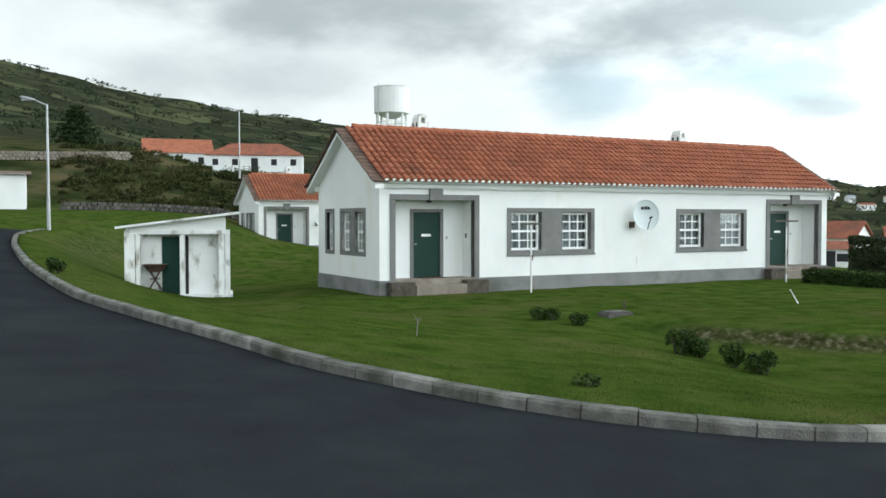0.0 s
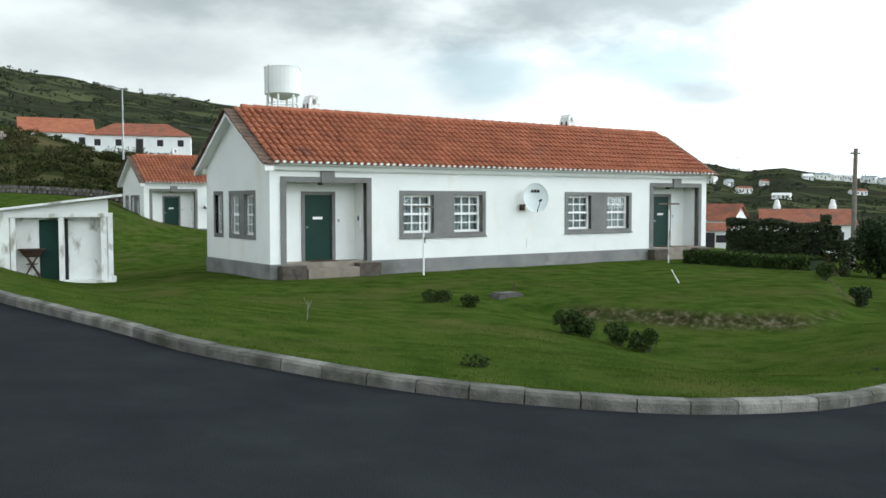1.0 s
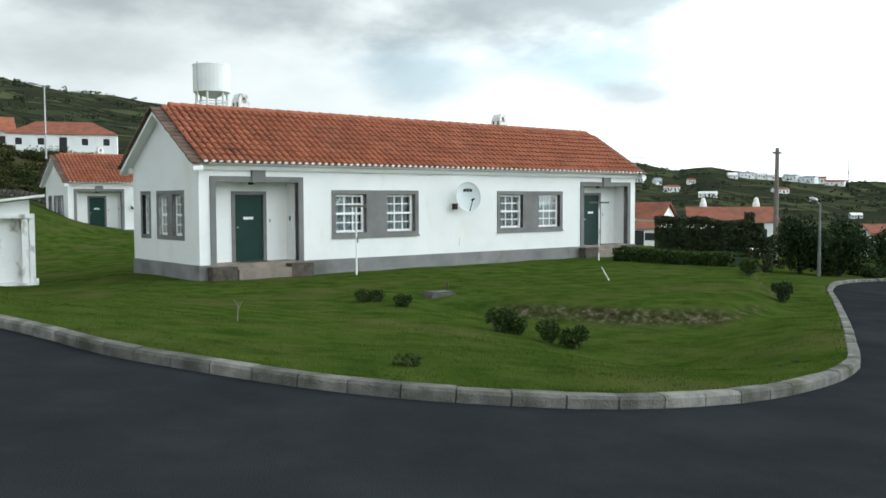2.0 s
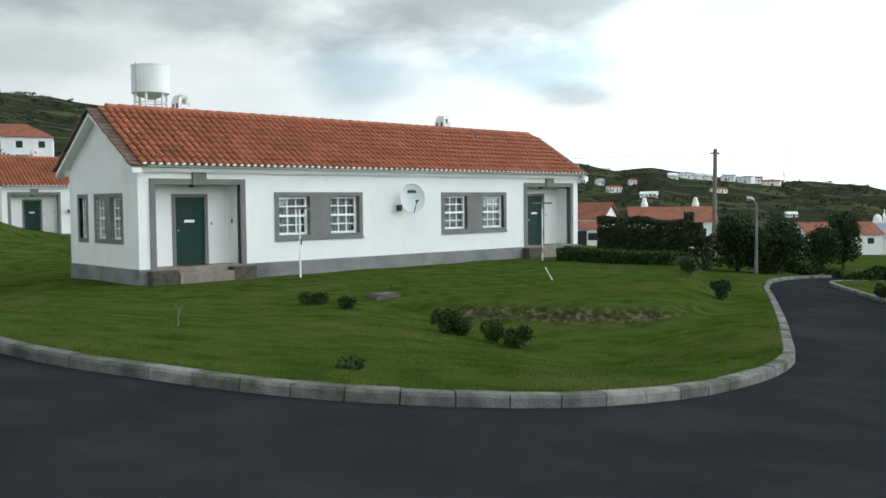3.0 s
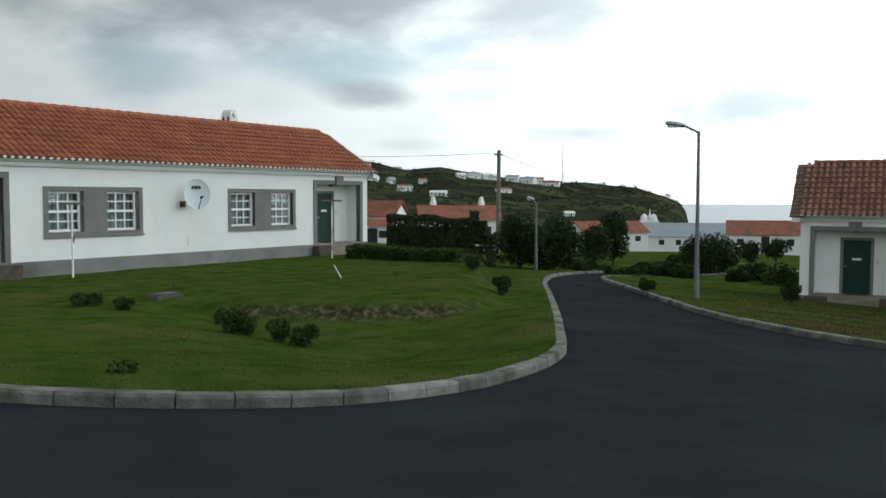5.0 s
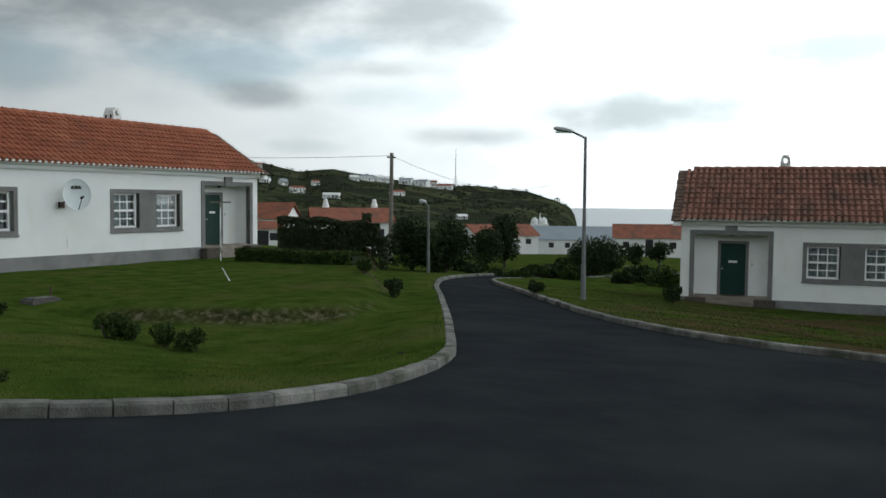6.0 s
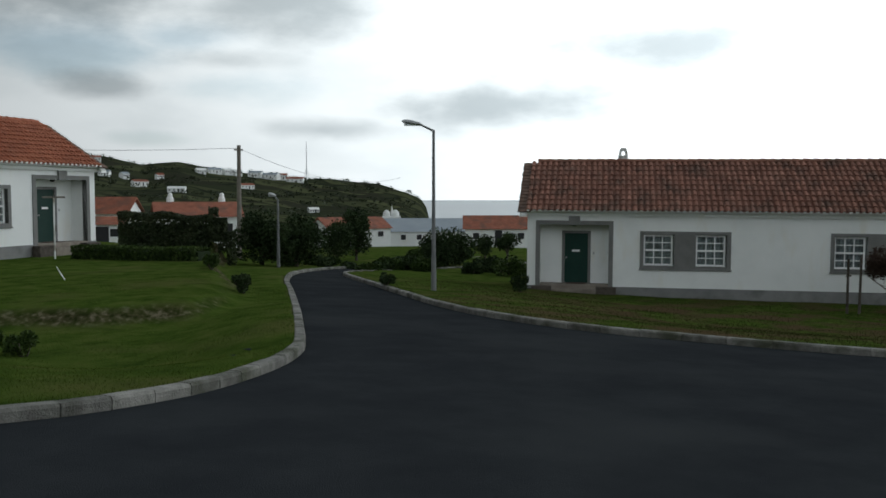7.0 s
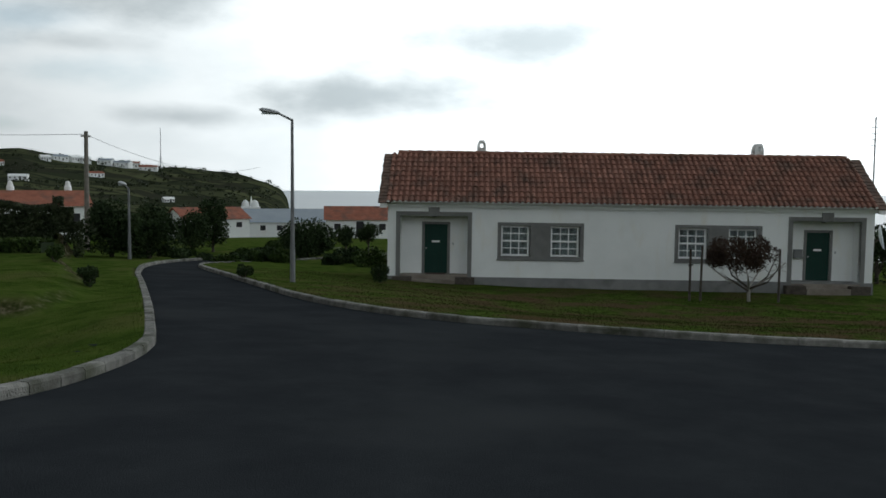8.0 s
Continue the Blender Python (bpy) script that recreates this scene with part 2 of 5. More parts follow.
def box(bm, x0, y0, z0, x1, y1, z1, bevel=0.0):
    """An axis-aligned block, edges eased if bevel is given."""
    g = bmesh.ops.create_cube(bm, size=1.0, matrix=Matrix.Translation(((x0 + x1) / 2, (y0 + y1) / 2, (z0 + z1) / 2))
                              @ Matrix.Diagonal((abs(x1 - x0), abs(y1 - y0), abs(z1 - z0), 1)))
    if bevel:
        edges = list({e for v in g["verts"] for e in v.link_edges})
        bmesh.ops.bevel(bm, geom=edges, offset=bevel, segments=2, affect="EDGES", profile=0.6)
    return bm


def one_box(*a, bevel=0.0):
    return box(bmesh.new(), *a, bevel=bevel)


def tube(bm, a, b, r0, r1=None, seg=8):
    """A tapered round bar from a to b."""
    a, b = Vector(a), Vector(b)
    d = b - a
    m = Matrix.Translation((a + b) / 2) @ d.to_track_quat("Z", "Y").to_matrix().to_4x4()
    bmesh.ops.create_cone(bm, cap_ends=True, segments=seg, radius1=r0, radius2=r0 if r1 is None else r1, depth=d.length, matrix=m)
    return bm


def lathe(bm, profile, seg=20, at=(0, 0, 0)):
    """Turn a profile of (radius, z) round the z axis."""
    rings = []
    for r, z in profile:
        rings.append([bm.verts.new((at[0] + r * math.cos(2 * math.pi * i / seg), at[1] + r * math.sin(2 * math.pi * i / seg), at[2] + z)) for i in range(seg)])
    for p, q in zip(rings, rings[1:]):
        for i in range(seg):
            bm.faces.new((p[i], p[(i + 1) % seg], q[(i + 1) % seg], q[i]))
    bm.faces.new(list(reversed(rings[0])))
    bm.faces.new(rings[-1])
    return bm


def sheet(name, verts, faces, mat, parent=None, smooth=False):
    me = bpy.data.meshes.new(name)
    me.from_pydata(verts, [], faces)
    me.materials.append(mat)
    if smooth:
        me.polygons.foreach_set("use_smooth", [True] * len(me.polygons))
    ob = new(name, me)
    if parent is not None:
        ob.parent = parent
    return ob


# ---------------------------------------------------------------- ground
# the edge of the road along the lawn of the long house: down the left road, round the nose, away down the right road
KERB_A = [(-12.0, 56.0), (-18.0, 50.0), (-19.2, 45.0), (-17.6, 38.0), (-14.6, 31.0), (-12.2, 26.2), (-10.0, 22.0), (-8.0, 18.5), (-6.2, 15.6), (-4.5, 13.55),
          (-2.7, 11.6), (-1.61, 10.3), (-0.71, 9.55), (0.27, 8.85), (1.27, 8.38), (2.35, 8.15), (3.2, 8.12), (4.0, 8.3), (4.8, 8.6), (5.55, 9.05),
          (6.3, 9.6), (6.93, 10.15), (7.5, 10.75), (7.98, 11.35), (9.1, 13.0), (11.1, 16.0), (14.85, 21.8), (18.0, 26.7), (21.5, 31.4), (25.2, 34.9),
          (29.5, 37.6), (40.0, 42.0), (60.0, 48.0)]
# the far edge, along the lawn of the second house
KERB_C = [(60.0, 42.0), (40.0, 36.6), (30.0, 34.6), (26.2, 33.2), (23.6, 31.0), (20.2, 25.0), (17.6, 20.2), (15.7, 16.6), (14.7, 13.6), (14.6, 11.0),
          (15.2, 8.9), (16.0, 6.9), (17.1, 5.15), (18.3, 3.7), (20.5, 1.2), (24.0, -2.5), (40.0, -16.0)]


def dense(points, step):
    """Evenly spaced points along a smooth line through the corners."""
    p = np.array(points, float)
    q = [p[0]]
    ext = np.vstack([2 * p[0] - p[1], p, 2 * p[-1] - p[-2]])
    for i in range(1, len(ext) - 2):
        a, b, c, d = ext[i - 1:i + 3]
        for u in np.linspace(0, 1, 13)[1:]:
            q.append(0.5 * (2 * b + (c - a) * u + (2 * a - 5 * b + 4 * c - d) * u ** 2 + (3 * b - a - 3 * c + d) * u ** 3))
    q = np.array(q)
    s = np.concatenate([[0], np.cumsum(np.hypot(*np.diff(q, axis=0).T))])
    n = max(2, int(round(s[-1] / step)))
    t = np.linspace(0, s[-1], n + 1)
    return np.stack([np.interp(t, s, q[:, 0]), np.interp(t, s, q[:, 1])], 1)


LINE_A, LINE_C = dense(KERB_A, 0.5), dense(KERB_C, 0.5)


def side(line, x, y):
    """Signed distance from a line (left of its run is positive)."""
    best = np.full(x.shape, 1e9)
    sign = np.zeros(x.shape)
    for a, b in zip(line, line[1:]):
        d = b - a
        t = np.clip(((x - a[0]) * d[0] + (y - a[1]) * d[1]) / (d @ d), 0, 1)
        dx, dy = x - a[0] - t * d[0], y - a[1] - t * d[1]
        dd = dx * dx + dy * dy
        m = dd < best
        best = np.where(m, dd, best)
        sign = np.where(m, np.sign(d[0] * dy - d[1] * dx), sign)
    return np.sqrt(best) * sign


def smooth(a):
    a = np.clip(a, 0, 1)
    return a * a * (3 - 2 * a)


def plane(x, y):
    """The tilt of the road: it climbs to one side and falls to the other."""
    xc = np.clip(x, -60, 30)
    return -0.067 * xc - 0.030 * np.clip(x - 30, 0, 60) - 0.005 * np.clip(y, -60, 60) + 0.010 * np.clip(-x - 12, 0, 30)


BANK = [(-14.0, 24.5), (0.0, 23.2), (3.5, 21.4), (6.2, 19.0), (9.0, 17.6), (10.9, 18.4), (12.5, 21.2), (15.3, 26.6), (18.0, 32.5), (21.0, 37.5), (24.0, 42.0), (26.0, 52.0)]
BANK_LINE = dense(BANK, 1.0)
# far land: height over azimuth (yaw) and distance
FAR_AZ = np.array([-180, -110, -75, -60, -50, -44, -42.9, -42.4, -41.2, -39.5, -37.2, -35, -31, -28.8, -27.4, -25.3, -23.4, -20, -10, 0, 6.5, 12.4, 18, 22, 26, 34, 60, 180], float)
FAR_EL = np.array([5, -6, -6, -6, -6, -6, -2.5, -0.4, 0.25, 0.66, 0.92, 1.08, 1.5, 1.72, 2.05, 1.85, 2.25, 2.7, 4.0, 5.2, 6.05, 6.7, 7.5, 8.35, 9.1, 10.3, 11.0, 5])
MID_AZ = np.array([-180, -110, -60, -44, -30, -22, -14, -4, 6, 10.5, 14, 17, 20, 27, 40, 180], float)
MID_60 = np.array([4, -3.2, -2.9, -2.5, -2.0, -1.3, -0.6, -0.5, -0.5, 0.4, 1.9, 2.2, 2.3, 2.3, 2.4, 4])
MID_95 = np.array([7, -9, -4.2, -3.6, -3.8, -3.4, -1.0, 3.0, 5.4, 6.0, 6.4, 7.9, 8.4, 8.6, 8.6, 7])
MID_220 = np.array([20, -30, -16, -13, -9, -7, 2, 8, 11, 12, 13.5, 16, 18.5, 22, 26, 20])


def far_height(x, y):
    r = np.maximum(np.hypot(x, y), 1e-3)
    az = np.degrees(np.arctan2(-x, y))
    h60, h95, h220 = (np.interp(az, MID_AZ, q) for q in (MID_60, MID_95, MID_220))
    low = np.degrees(np.arctan2(h220 - EYE, 220.0))
    up_to = np.interp(az, FAR_AZ, FAR_EL)
    rise = low + (up_to - low) * np.clip((r - 220) / 680, 0, 1) ** 0.85
    z = np.where(r < 95, h60 + (h95 - h60) * smooth((r - 62) / 33),
                 np.where(r < 220, h95 + (h220 - h95) * (r - 95) / 125, EYE + np.minimum(r, 900) * np.tan(np.radians(rise))))
    return z


def ground_height(x, y):
    """Height of the one sheet of ground: lawns, banks, hollow under the road, hills."""
    r = np.hypot(x, y)
    da, dc = side(LINE_A, x, y), side(LINE_C, x, y)
    p = plane(x, y)
    inner = side(BANK_LINE, x, y)
    m = smooth((x - 2.4) / 3.5)
    plat = -0.55 - 0.20 * smooth((-x - 3) / 5)
    low = np.minimum(plat - 0.40 * m, p + 0.02)
    rough = 0.05 * np.sin(x * 2.3 + y) * np.sin(y * 1.9 - x * 0.7)
    base = low + (plat - low) * smooth((inner + rough * 4) / np.where(x > 2.5, 0.95, 1.4) + 0.5)
    back = smooth((y - 42 + 0.35 * x) / 16)
    base = base + (far_height(x, y) - base) * np.where(x < 22, back, 0)
    lawn_a = (p + 0.115) + (base - p - 0.115) * smooth(np.abs(da) / np.where(x < -3, 5.5, 9.0 - 6.3 * smooth((x - 2) / 5)))
    lawn_c = p + 0.115 + (np.minimum(p, -2.30 - 0.02 * (x - 30)) + 0.0 - p - 0.115) * smooth(np.abs(dc) / 14.0)
    z = np.where(da > 0.09, lawn_a, np.where(dc > 0.09, lawn_c, p - 0.12))
    z = z + 0.018 * np.sin(x * 1.7 + 0.4 * y) * np.sin(y * 1.3) * smooth(r / 12) * np.where((da > 0.4) | (dc > 0.4), 1, 0)
    w = smooth((r - 44) / 18)
    return z + (far_height(x, y) - z) * w


def ground_at(x, y):
    return float(ground_height(np.array([float(x)]), np.array([float(y)]))[0])


def build_ground():
    az = np.concatenate([np.arange(-180, -92, 4.0), np.arange(-92, 42, 0.33), np.arange(42, 180, 4.0)])
    rr = [0.0]
    r = 1.2
    while r < 3900:
        rr.append(r)
        r *= 1.02 if r < 12 else 1.008 if r < 30 else 1.02 if r < 70 else 1.045
    rr.append(3900.0)
    rr = np.array(rr[1:])
    A, Rr = np.meshgrid(np.radians(az), rr)
    x, y = -Rr * np.sin(A), Rr * np.cos(A)
    z = ground_height(x.ravel(), y.ravel()).reshape(x.shape)
    r2 = np.hypot(x, y)
    hill = smooth((r2 - 240) / 400)
    z = z + hill * (1.6 * np.sin(A * 37 + r2 / 90) * np.sin(r2 / 53 + A * 11) + 0.9 * np.sin(A * 83 + r2 / 31) * np.sin(A * 29))
    z = np.where(r2 > 960, z - (r2 - 960) * 0.35, z)
    n, k = x.shape
    verts = [(0.0, 0.0, -0.12)] + list(zip(x.ravel().tolist(), y.ravel().tolist(), z.ravel().tolist()))
    faces = []
    for j in range(k):
        j2 = (j + 1) % k
        faces.append((0, 1 + j2, 1 + j))
    for i in range(n - 1):
        a, b = 1 + i * k, 1 + (i + 1) * k
        for j in range(k):
            j2 = (j + 1) % k
            faces.append((a + j, a + j2, b + j2, b + j))
    ob = sheet("ground", verts, faces, GROUND, smooth=True)
    return tagged(ob, "mown green lawns, grassy banks and hedged hillside fields", "ground", kind="structure")


def ground_material():
    """Lawn near by, a patchwork of hedged fields and scrub on the hill."""
    m = material("ground_cover", [(0.022, 0.042, 0.008), (0.043, 0.070, 0.013), (0.070, 0.088, 0.022)], 1.6, 0.9, 0.35, 18,
                 stain=((0.088, 0.084, 0.032), 0.35, 0.52, 0.78), spec=0.0)
    n, l = m.node_tree.nodes, m.node_tree.links
    p = n["Principled BSDF"]
    near = p.inputs["Base Color"].links[0].from_socket
    geo = n.new("ShaderNodeNewGeometry")
    mp = n.new("ShaderNodeMapping")
    mp.inputs["Scale"].default_value = (0.014, 0.014, 0.0)
    l.new(geo.outputs["Position"], mp.inputs[0])
    wob = n.new("ShaderNodeTexNoise")
    wob.inputs["Scale"].default_value = 0.006
    l.new(geo.outputs["Position"], wob.inputs["Vector"])
    vm = n.new("ShaderNodeVectorMath")
    l.new(mp.outputs[0], vm.inputs[0])
    l.new(wob.outputs["Color"], vm.inputs[1])
    cell = n.new("ShaderNodeTexVoronoi")
    cell.inputs["Scale"].default_value = 1.6
    l.new(vm.outputs[0], cell.inputs["Vector"])
    edge = n.new("ShaderNodeTexVoronoi")
    edge.feature = "DISTANCE_TO_EDGE"
    edge.inputs["Scale"].default_value = 1.6
    l.new(vm.outputs[0], edge.inputs["Vector"])
    # grey-brown field tones, with some haze of distance mixed into the colour
    field = n.new("ShaderNodeValToRGB")
    e = field.color_ramp.elements
    e[0].position, e[0].color = 0.2, (0.030, 0.036, 0.021, 1)
    e[1].position, e[1].color = 0.9, (0.082, 0.090, 0.046, 1)
    mid = e.new(0.5)
    mid.color = (0.046, 0.053, 0.029, 1)
    l.new(cell.outputs["Color"], field.inputs[0])
    hedge = n.new("ShaderNodeMapRange")
    hedge.inputs["From Min"].default_value, hedge.inputs["From Max"].default_value = 0.02, 0.07
    l.new(edge.outputs["Distance"], hedge.inputs["Value"])
    scrub = n.new("ShaderNodeTexNoise")
    scrub.inputs["Scale"].default_value, scrub.inputs["Detail"].default_value = 0.02, 8
    l.new(geo.outputs["Position"], scrub.inputs["Vector"])
    sr = n.new("ShaderNodeMapRange")
    sr.inputs["From Min"].default_value, sr.inputs["From Max"].default_value = 0.54, 0.60
    l.new(scrub.outputs[0], sr.inputs["Value"])

    def mix(fac, a, b):
        q = n.new("ShaderNodeMix")
        q.data_type = "RGBA"
        l.new(fac, q.inputs[0])
        for i, v in ((6, a), (7, b)):
            if isinstance(v, tuple):
                q.inputs[i].default_value = (*v, 1)
            else:
                l.new(v, q.inputs[i])
        return q.outputs[2]

    far = mix(hedge.outputs[0], (0.018, 0.022, 0.015), field.outputs[0])
    far = mix(sr.outputs[0], far, (0.030, 0.032, 0.022))
    dist = n.new("ShaderNodeVectorMath")
    dist.operation = "LENGTH"
    l.new(geo.outputs["Position"], dist.inputs[0])
    dist_value = dist.outputs["Value"]
    # bare soil and stones where the bank is too steep for turf
    axes = n.new("ShaderNodeSeparateXYZ")
    l.new(geo.outputs["Normal"], axes.inputs[0])
    steep = n.new("ShaderNodeMapRange")
    steep.inputs["From Min"].default_value, steep.inputs["From Max"].default_value = 0.955, 0.80
    l.new(axes.outputs[2], steep.inputs["Value"])
    rubble = n.new("ShaderNodeTexNoise")
    rubble.inputs["Scale"].default_value, rubble.inputs["Detail"].default_value = 7.0, 8
    l.new(geo.outputs["Position"], rubble.inputs["Vector"])
    soil = n.new("ShaderNodeValToRGB")
    e = soil.color_ramp.elements
    e[0].position, e[0].color = 0.38, (0.022, 0.026, 0.010, 1)
    e[1].position, e[1].color = 0.68, (0.150, 0.128, 0.090, 1)
    mid = e.new(0.53)
    mid.color = (0.056, 0.054, 0.026, 1)
    l.new(rubble.outputs[0], soil.inputs[0])
    near = mix(steep.outputs[0], near, soil.outputs[0])
    # dry brown patches on the second lawn
    patch = n.new("ShaderNodeTexNoise")
    patch.inputs["Scale"].default_value, patch.inputs["Detail"].default_value = 0.7, 7
    l.new(geo.outputs["Position"], patch.inputs["Vector"])
    pr = n.new("ShaderNodeMapRange")
    pr.inputs["From Min"].default_value, pr.inputs["From Max"].default_value = 0.45, 0.60
    l.new(patch.outputs[0], pr.inputs["Value"])
    way = n.new("ShaderNodeVectorMath")
    way.operation = "DISTANCE"
    way.inputs[1].default_value = (24.0, 9.0, -2.0)
    l.new(geo.outputs["Position"], way.inputs[0])
    zone = n.new("ShaderNodeMapRange")
    zone.inputs["From Min"].default_value, zone.inputs["From Max"].default_value = 14.0, 8.0
    l.new(way.outputs["Value"], zone.inputs["Value"])
    both = n.new("ShaderNodeMath")
    both.operation = "MULTIPLY"
    l.new(pr.outputs[0], both.inputs[0])
    l.new(zone.outputs[0], both.inputs[1])
    near = mix(both.outputs[0], near, (0.070, 0.050, 0.028))
    upland = n.new("ShaderNodeMapRange")
    upland.inputs["From Min"].default_value, upland.inputs["From Max"].default_value = 60.0, 72.0
    l.new(dist_value, upland.inputs["Value"])
    tuft = n.new("ShaderNodeTexNoise")
    tuft.inputs["Scale"].default_value, tuft.inputs["Detail"].default_value = 0.35, 8
    l.new(geo.outputs["Position"], tuft.inputs["Vector"])
    heath = n.new("ShaderNodeValToRGB")
    e = heath.color_ramp.elements
    e[0].position, e[0].color = 0.36, (0.018, 0.024, 0.010, 1)
    e[1].position, e[1].color = 0.66, (0.090, 0.074, 0.040, 1)
    mid = e.new(0.5)
    mid.color = (0.042, 0.050, 0.020, 1)
    l.new(tuft.outputs[0], heath.inputs[0])
    west = n.new("ShaderNodeSeparateXYZ")
    l.new(geo.outputs["Position"], west.inputs[0])
    wr = n.new("ShaderNodeMapRange")
    wr.inputs["From Min"].default_value, wr.inputs["From Max"].default_value = 14.0, 2.0
    l.new(west.outputs[0], wr.inputs["Value"])
    wild = n.new("ShaderNodeMath")
    wild.operation = "MULTIPLY"
    l.new(upland.outputs[0], wild.inputs[0])
    l.new(wr.outputs[0], wild.inputs[1])
    near = mix(wild.outputs[0], near, heath.outputs[0])
    dr = n.new("ShaderNodeMapRange")
    dr.inputs["From Min"].default_value, dr.inputs["From Max"].default_value = 110, 190
    l.new(dist.outputs["Value"], dr.inputs["Value"])
    l.new(mix(dr.outputs[0], near, far), p.inputs["Base Color"])
    return m


GROUND = ground_material()
build_ground()


def build_road():
    """Asphalt between the two edges, over the hollow in the ground."""
    xs = np.arange(-60, 62, 0.5)
    ys = np.arange(-40, 72, 0.5)
    X, Y = np.meshgrid(xs, ys)
    da, dc = side(LINE_A, X.ravel(), Y.ravel()).reshape(X.shape), side(LINE_C, X.ravel(), Y.ravel()).reshape(X.shape)
    keep = (da < 0.95) & (dc < 0.95) & (np.hypot(X, Y) < np.where(X > 0, 47, 60))
    Z = plane(X, Y)
    Z = Z + 0.004
    idx = -np.ones(X.shape, int)
    verts, faces = [], []
    for j, i in zip(*np.nonzero(keep)):
        idx[j, i] = len(verts)
        verts.append((float(X[j, i]), float(Y[j, i]), float(Z[j, i])))
    for j in range(len(ys) - 1):
        for i in range(len(xs) - 1):
            q = (idx[j, i], idx[j, i + 1], idx[j + 1, i + 1], idx[j + 1, i])
            if min(q) >= 0:
                faces.append(tuple(int(v) for v in q))
    return tagged(sheet("road", verts, faces, ASPHALT, smooth=True), "dark grey asphalt road at a junction", "road", kind="structure")


build_road()


def build_kerb(name, line, flip, stone, near):
    """Kerb stones end to end along an edge; those near are pieces of their own."""
    pts = dense(line, stone)
    parent = thing(name, Matrix.Identity(4), "weathered grey concrete kerb stones edging the lawn", "kerb", kind="structure")
    for a, b in zip(pts, pts[1:]):
        d = b - a
        ln = float(np.hypot(*d)) - 0.012
        mid = (a + b) / 2
        z0 = float(plane(*a)), float(plane(*b))
        ang = math.atan2(d[1], d[0])
        tilt = math.atan2(z0[1] - z0[0], ln)
        bm = bmesh.new()
        s = 1 if flip else -1
        h = ln / 2
        prof = [(0.0, -0.14), (0.0, 0.095), (0.022, 0.125), (0.15, 0.130), (0.165, 0.12), (0.165, -0.14)]
        r0 = [bm.verts.new((-h, -s * u, w)) for u, w in prof]
        r1 = [bm.verts.new((h, -s * u, w)) for u, w in prof]
        for i in range(len(prof) - 1):
            bm.faces.new((r0[i], r0[i + 1], r1[i + 1], r1[i]))
        bm.faces.new(r0)
        bm.faces.new(list(reversed(r1)))
        bmesh.ops.recalc_face_normals(bm, faces=bm.faces)
        ob = part("kerb_stone", bm, KERB, parent)
        ob.matrix_world = pose(mid[0], mid[1], (z0[0] + z0[1]) / 2 + random.uniform(-0.006, 0.006), 0, -math.degrees(tilt), math.degrees(ang) + random.uniform(-0.5, 0.5))
    return parent


build_kerb("kerb_near_lawn", KERB_A, False, 0.50, None)
build_kerb("kerb_far_lawn", KERB_C, False, 0.80, None)

# the sea, far below, out to the horizon
bm = bmesh.new()
bmesh.ops.create_circle(bm, cap_ends=True, segments=64, radius=4900)
sea = part("water", bm, SEA)
sea.location = (0, 0, -24)
tagged(sea, "pale grey sea reaching out to the horizon", "sea", kind="structure")

# ---------------------------------------------------------------- the long houses
HALF, DEPTH, PL = 9.55, 4.9, 0.36            # half length, depth, height of the plinth
WALL_H = 2.92 + PL                           # top of the walls under the cornice
RIDGE_Y, RIDGE_Z, EAVE_Y, EAVE_Z = 2.5, 4.74 + PL, -0.34, 3.0 + PL
OVER = 0.34                                  # overhang of the roof past the end walls


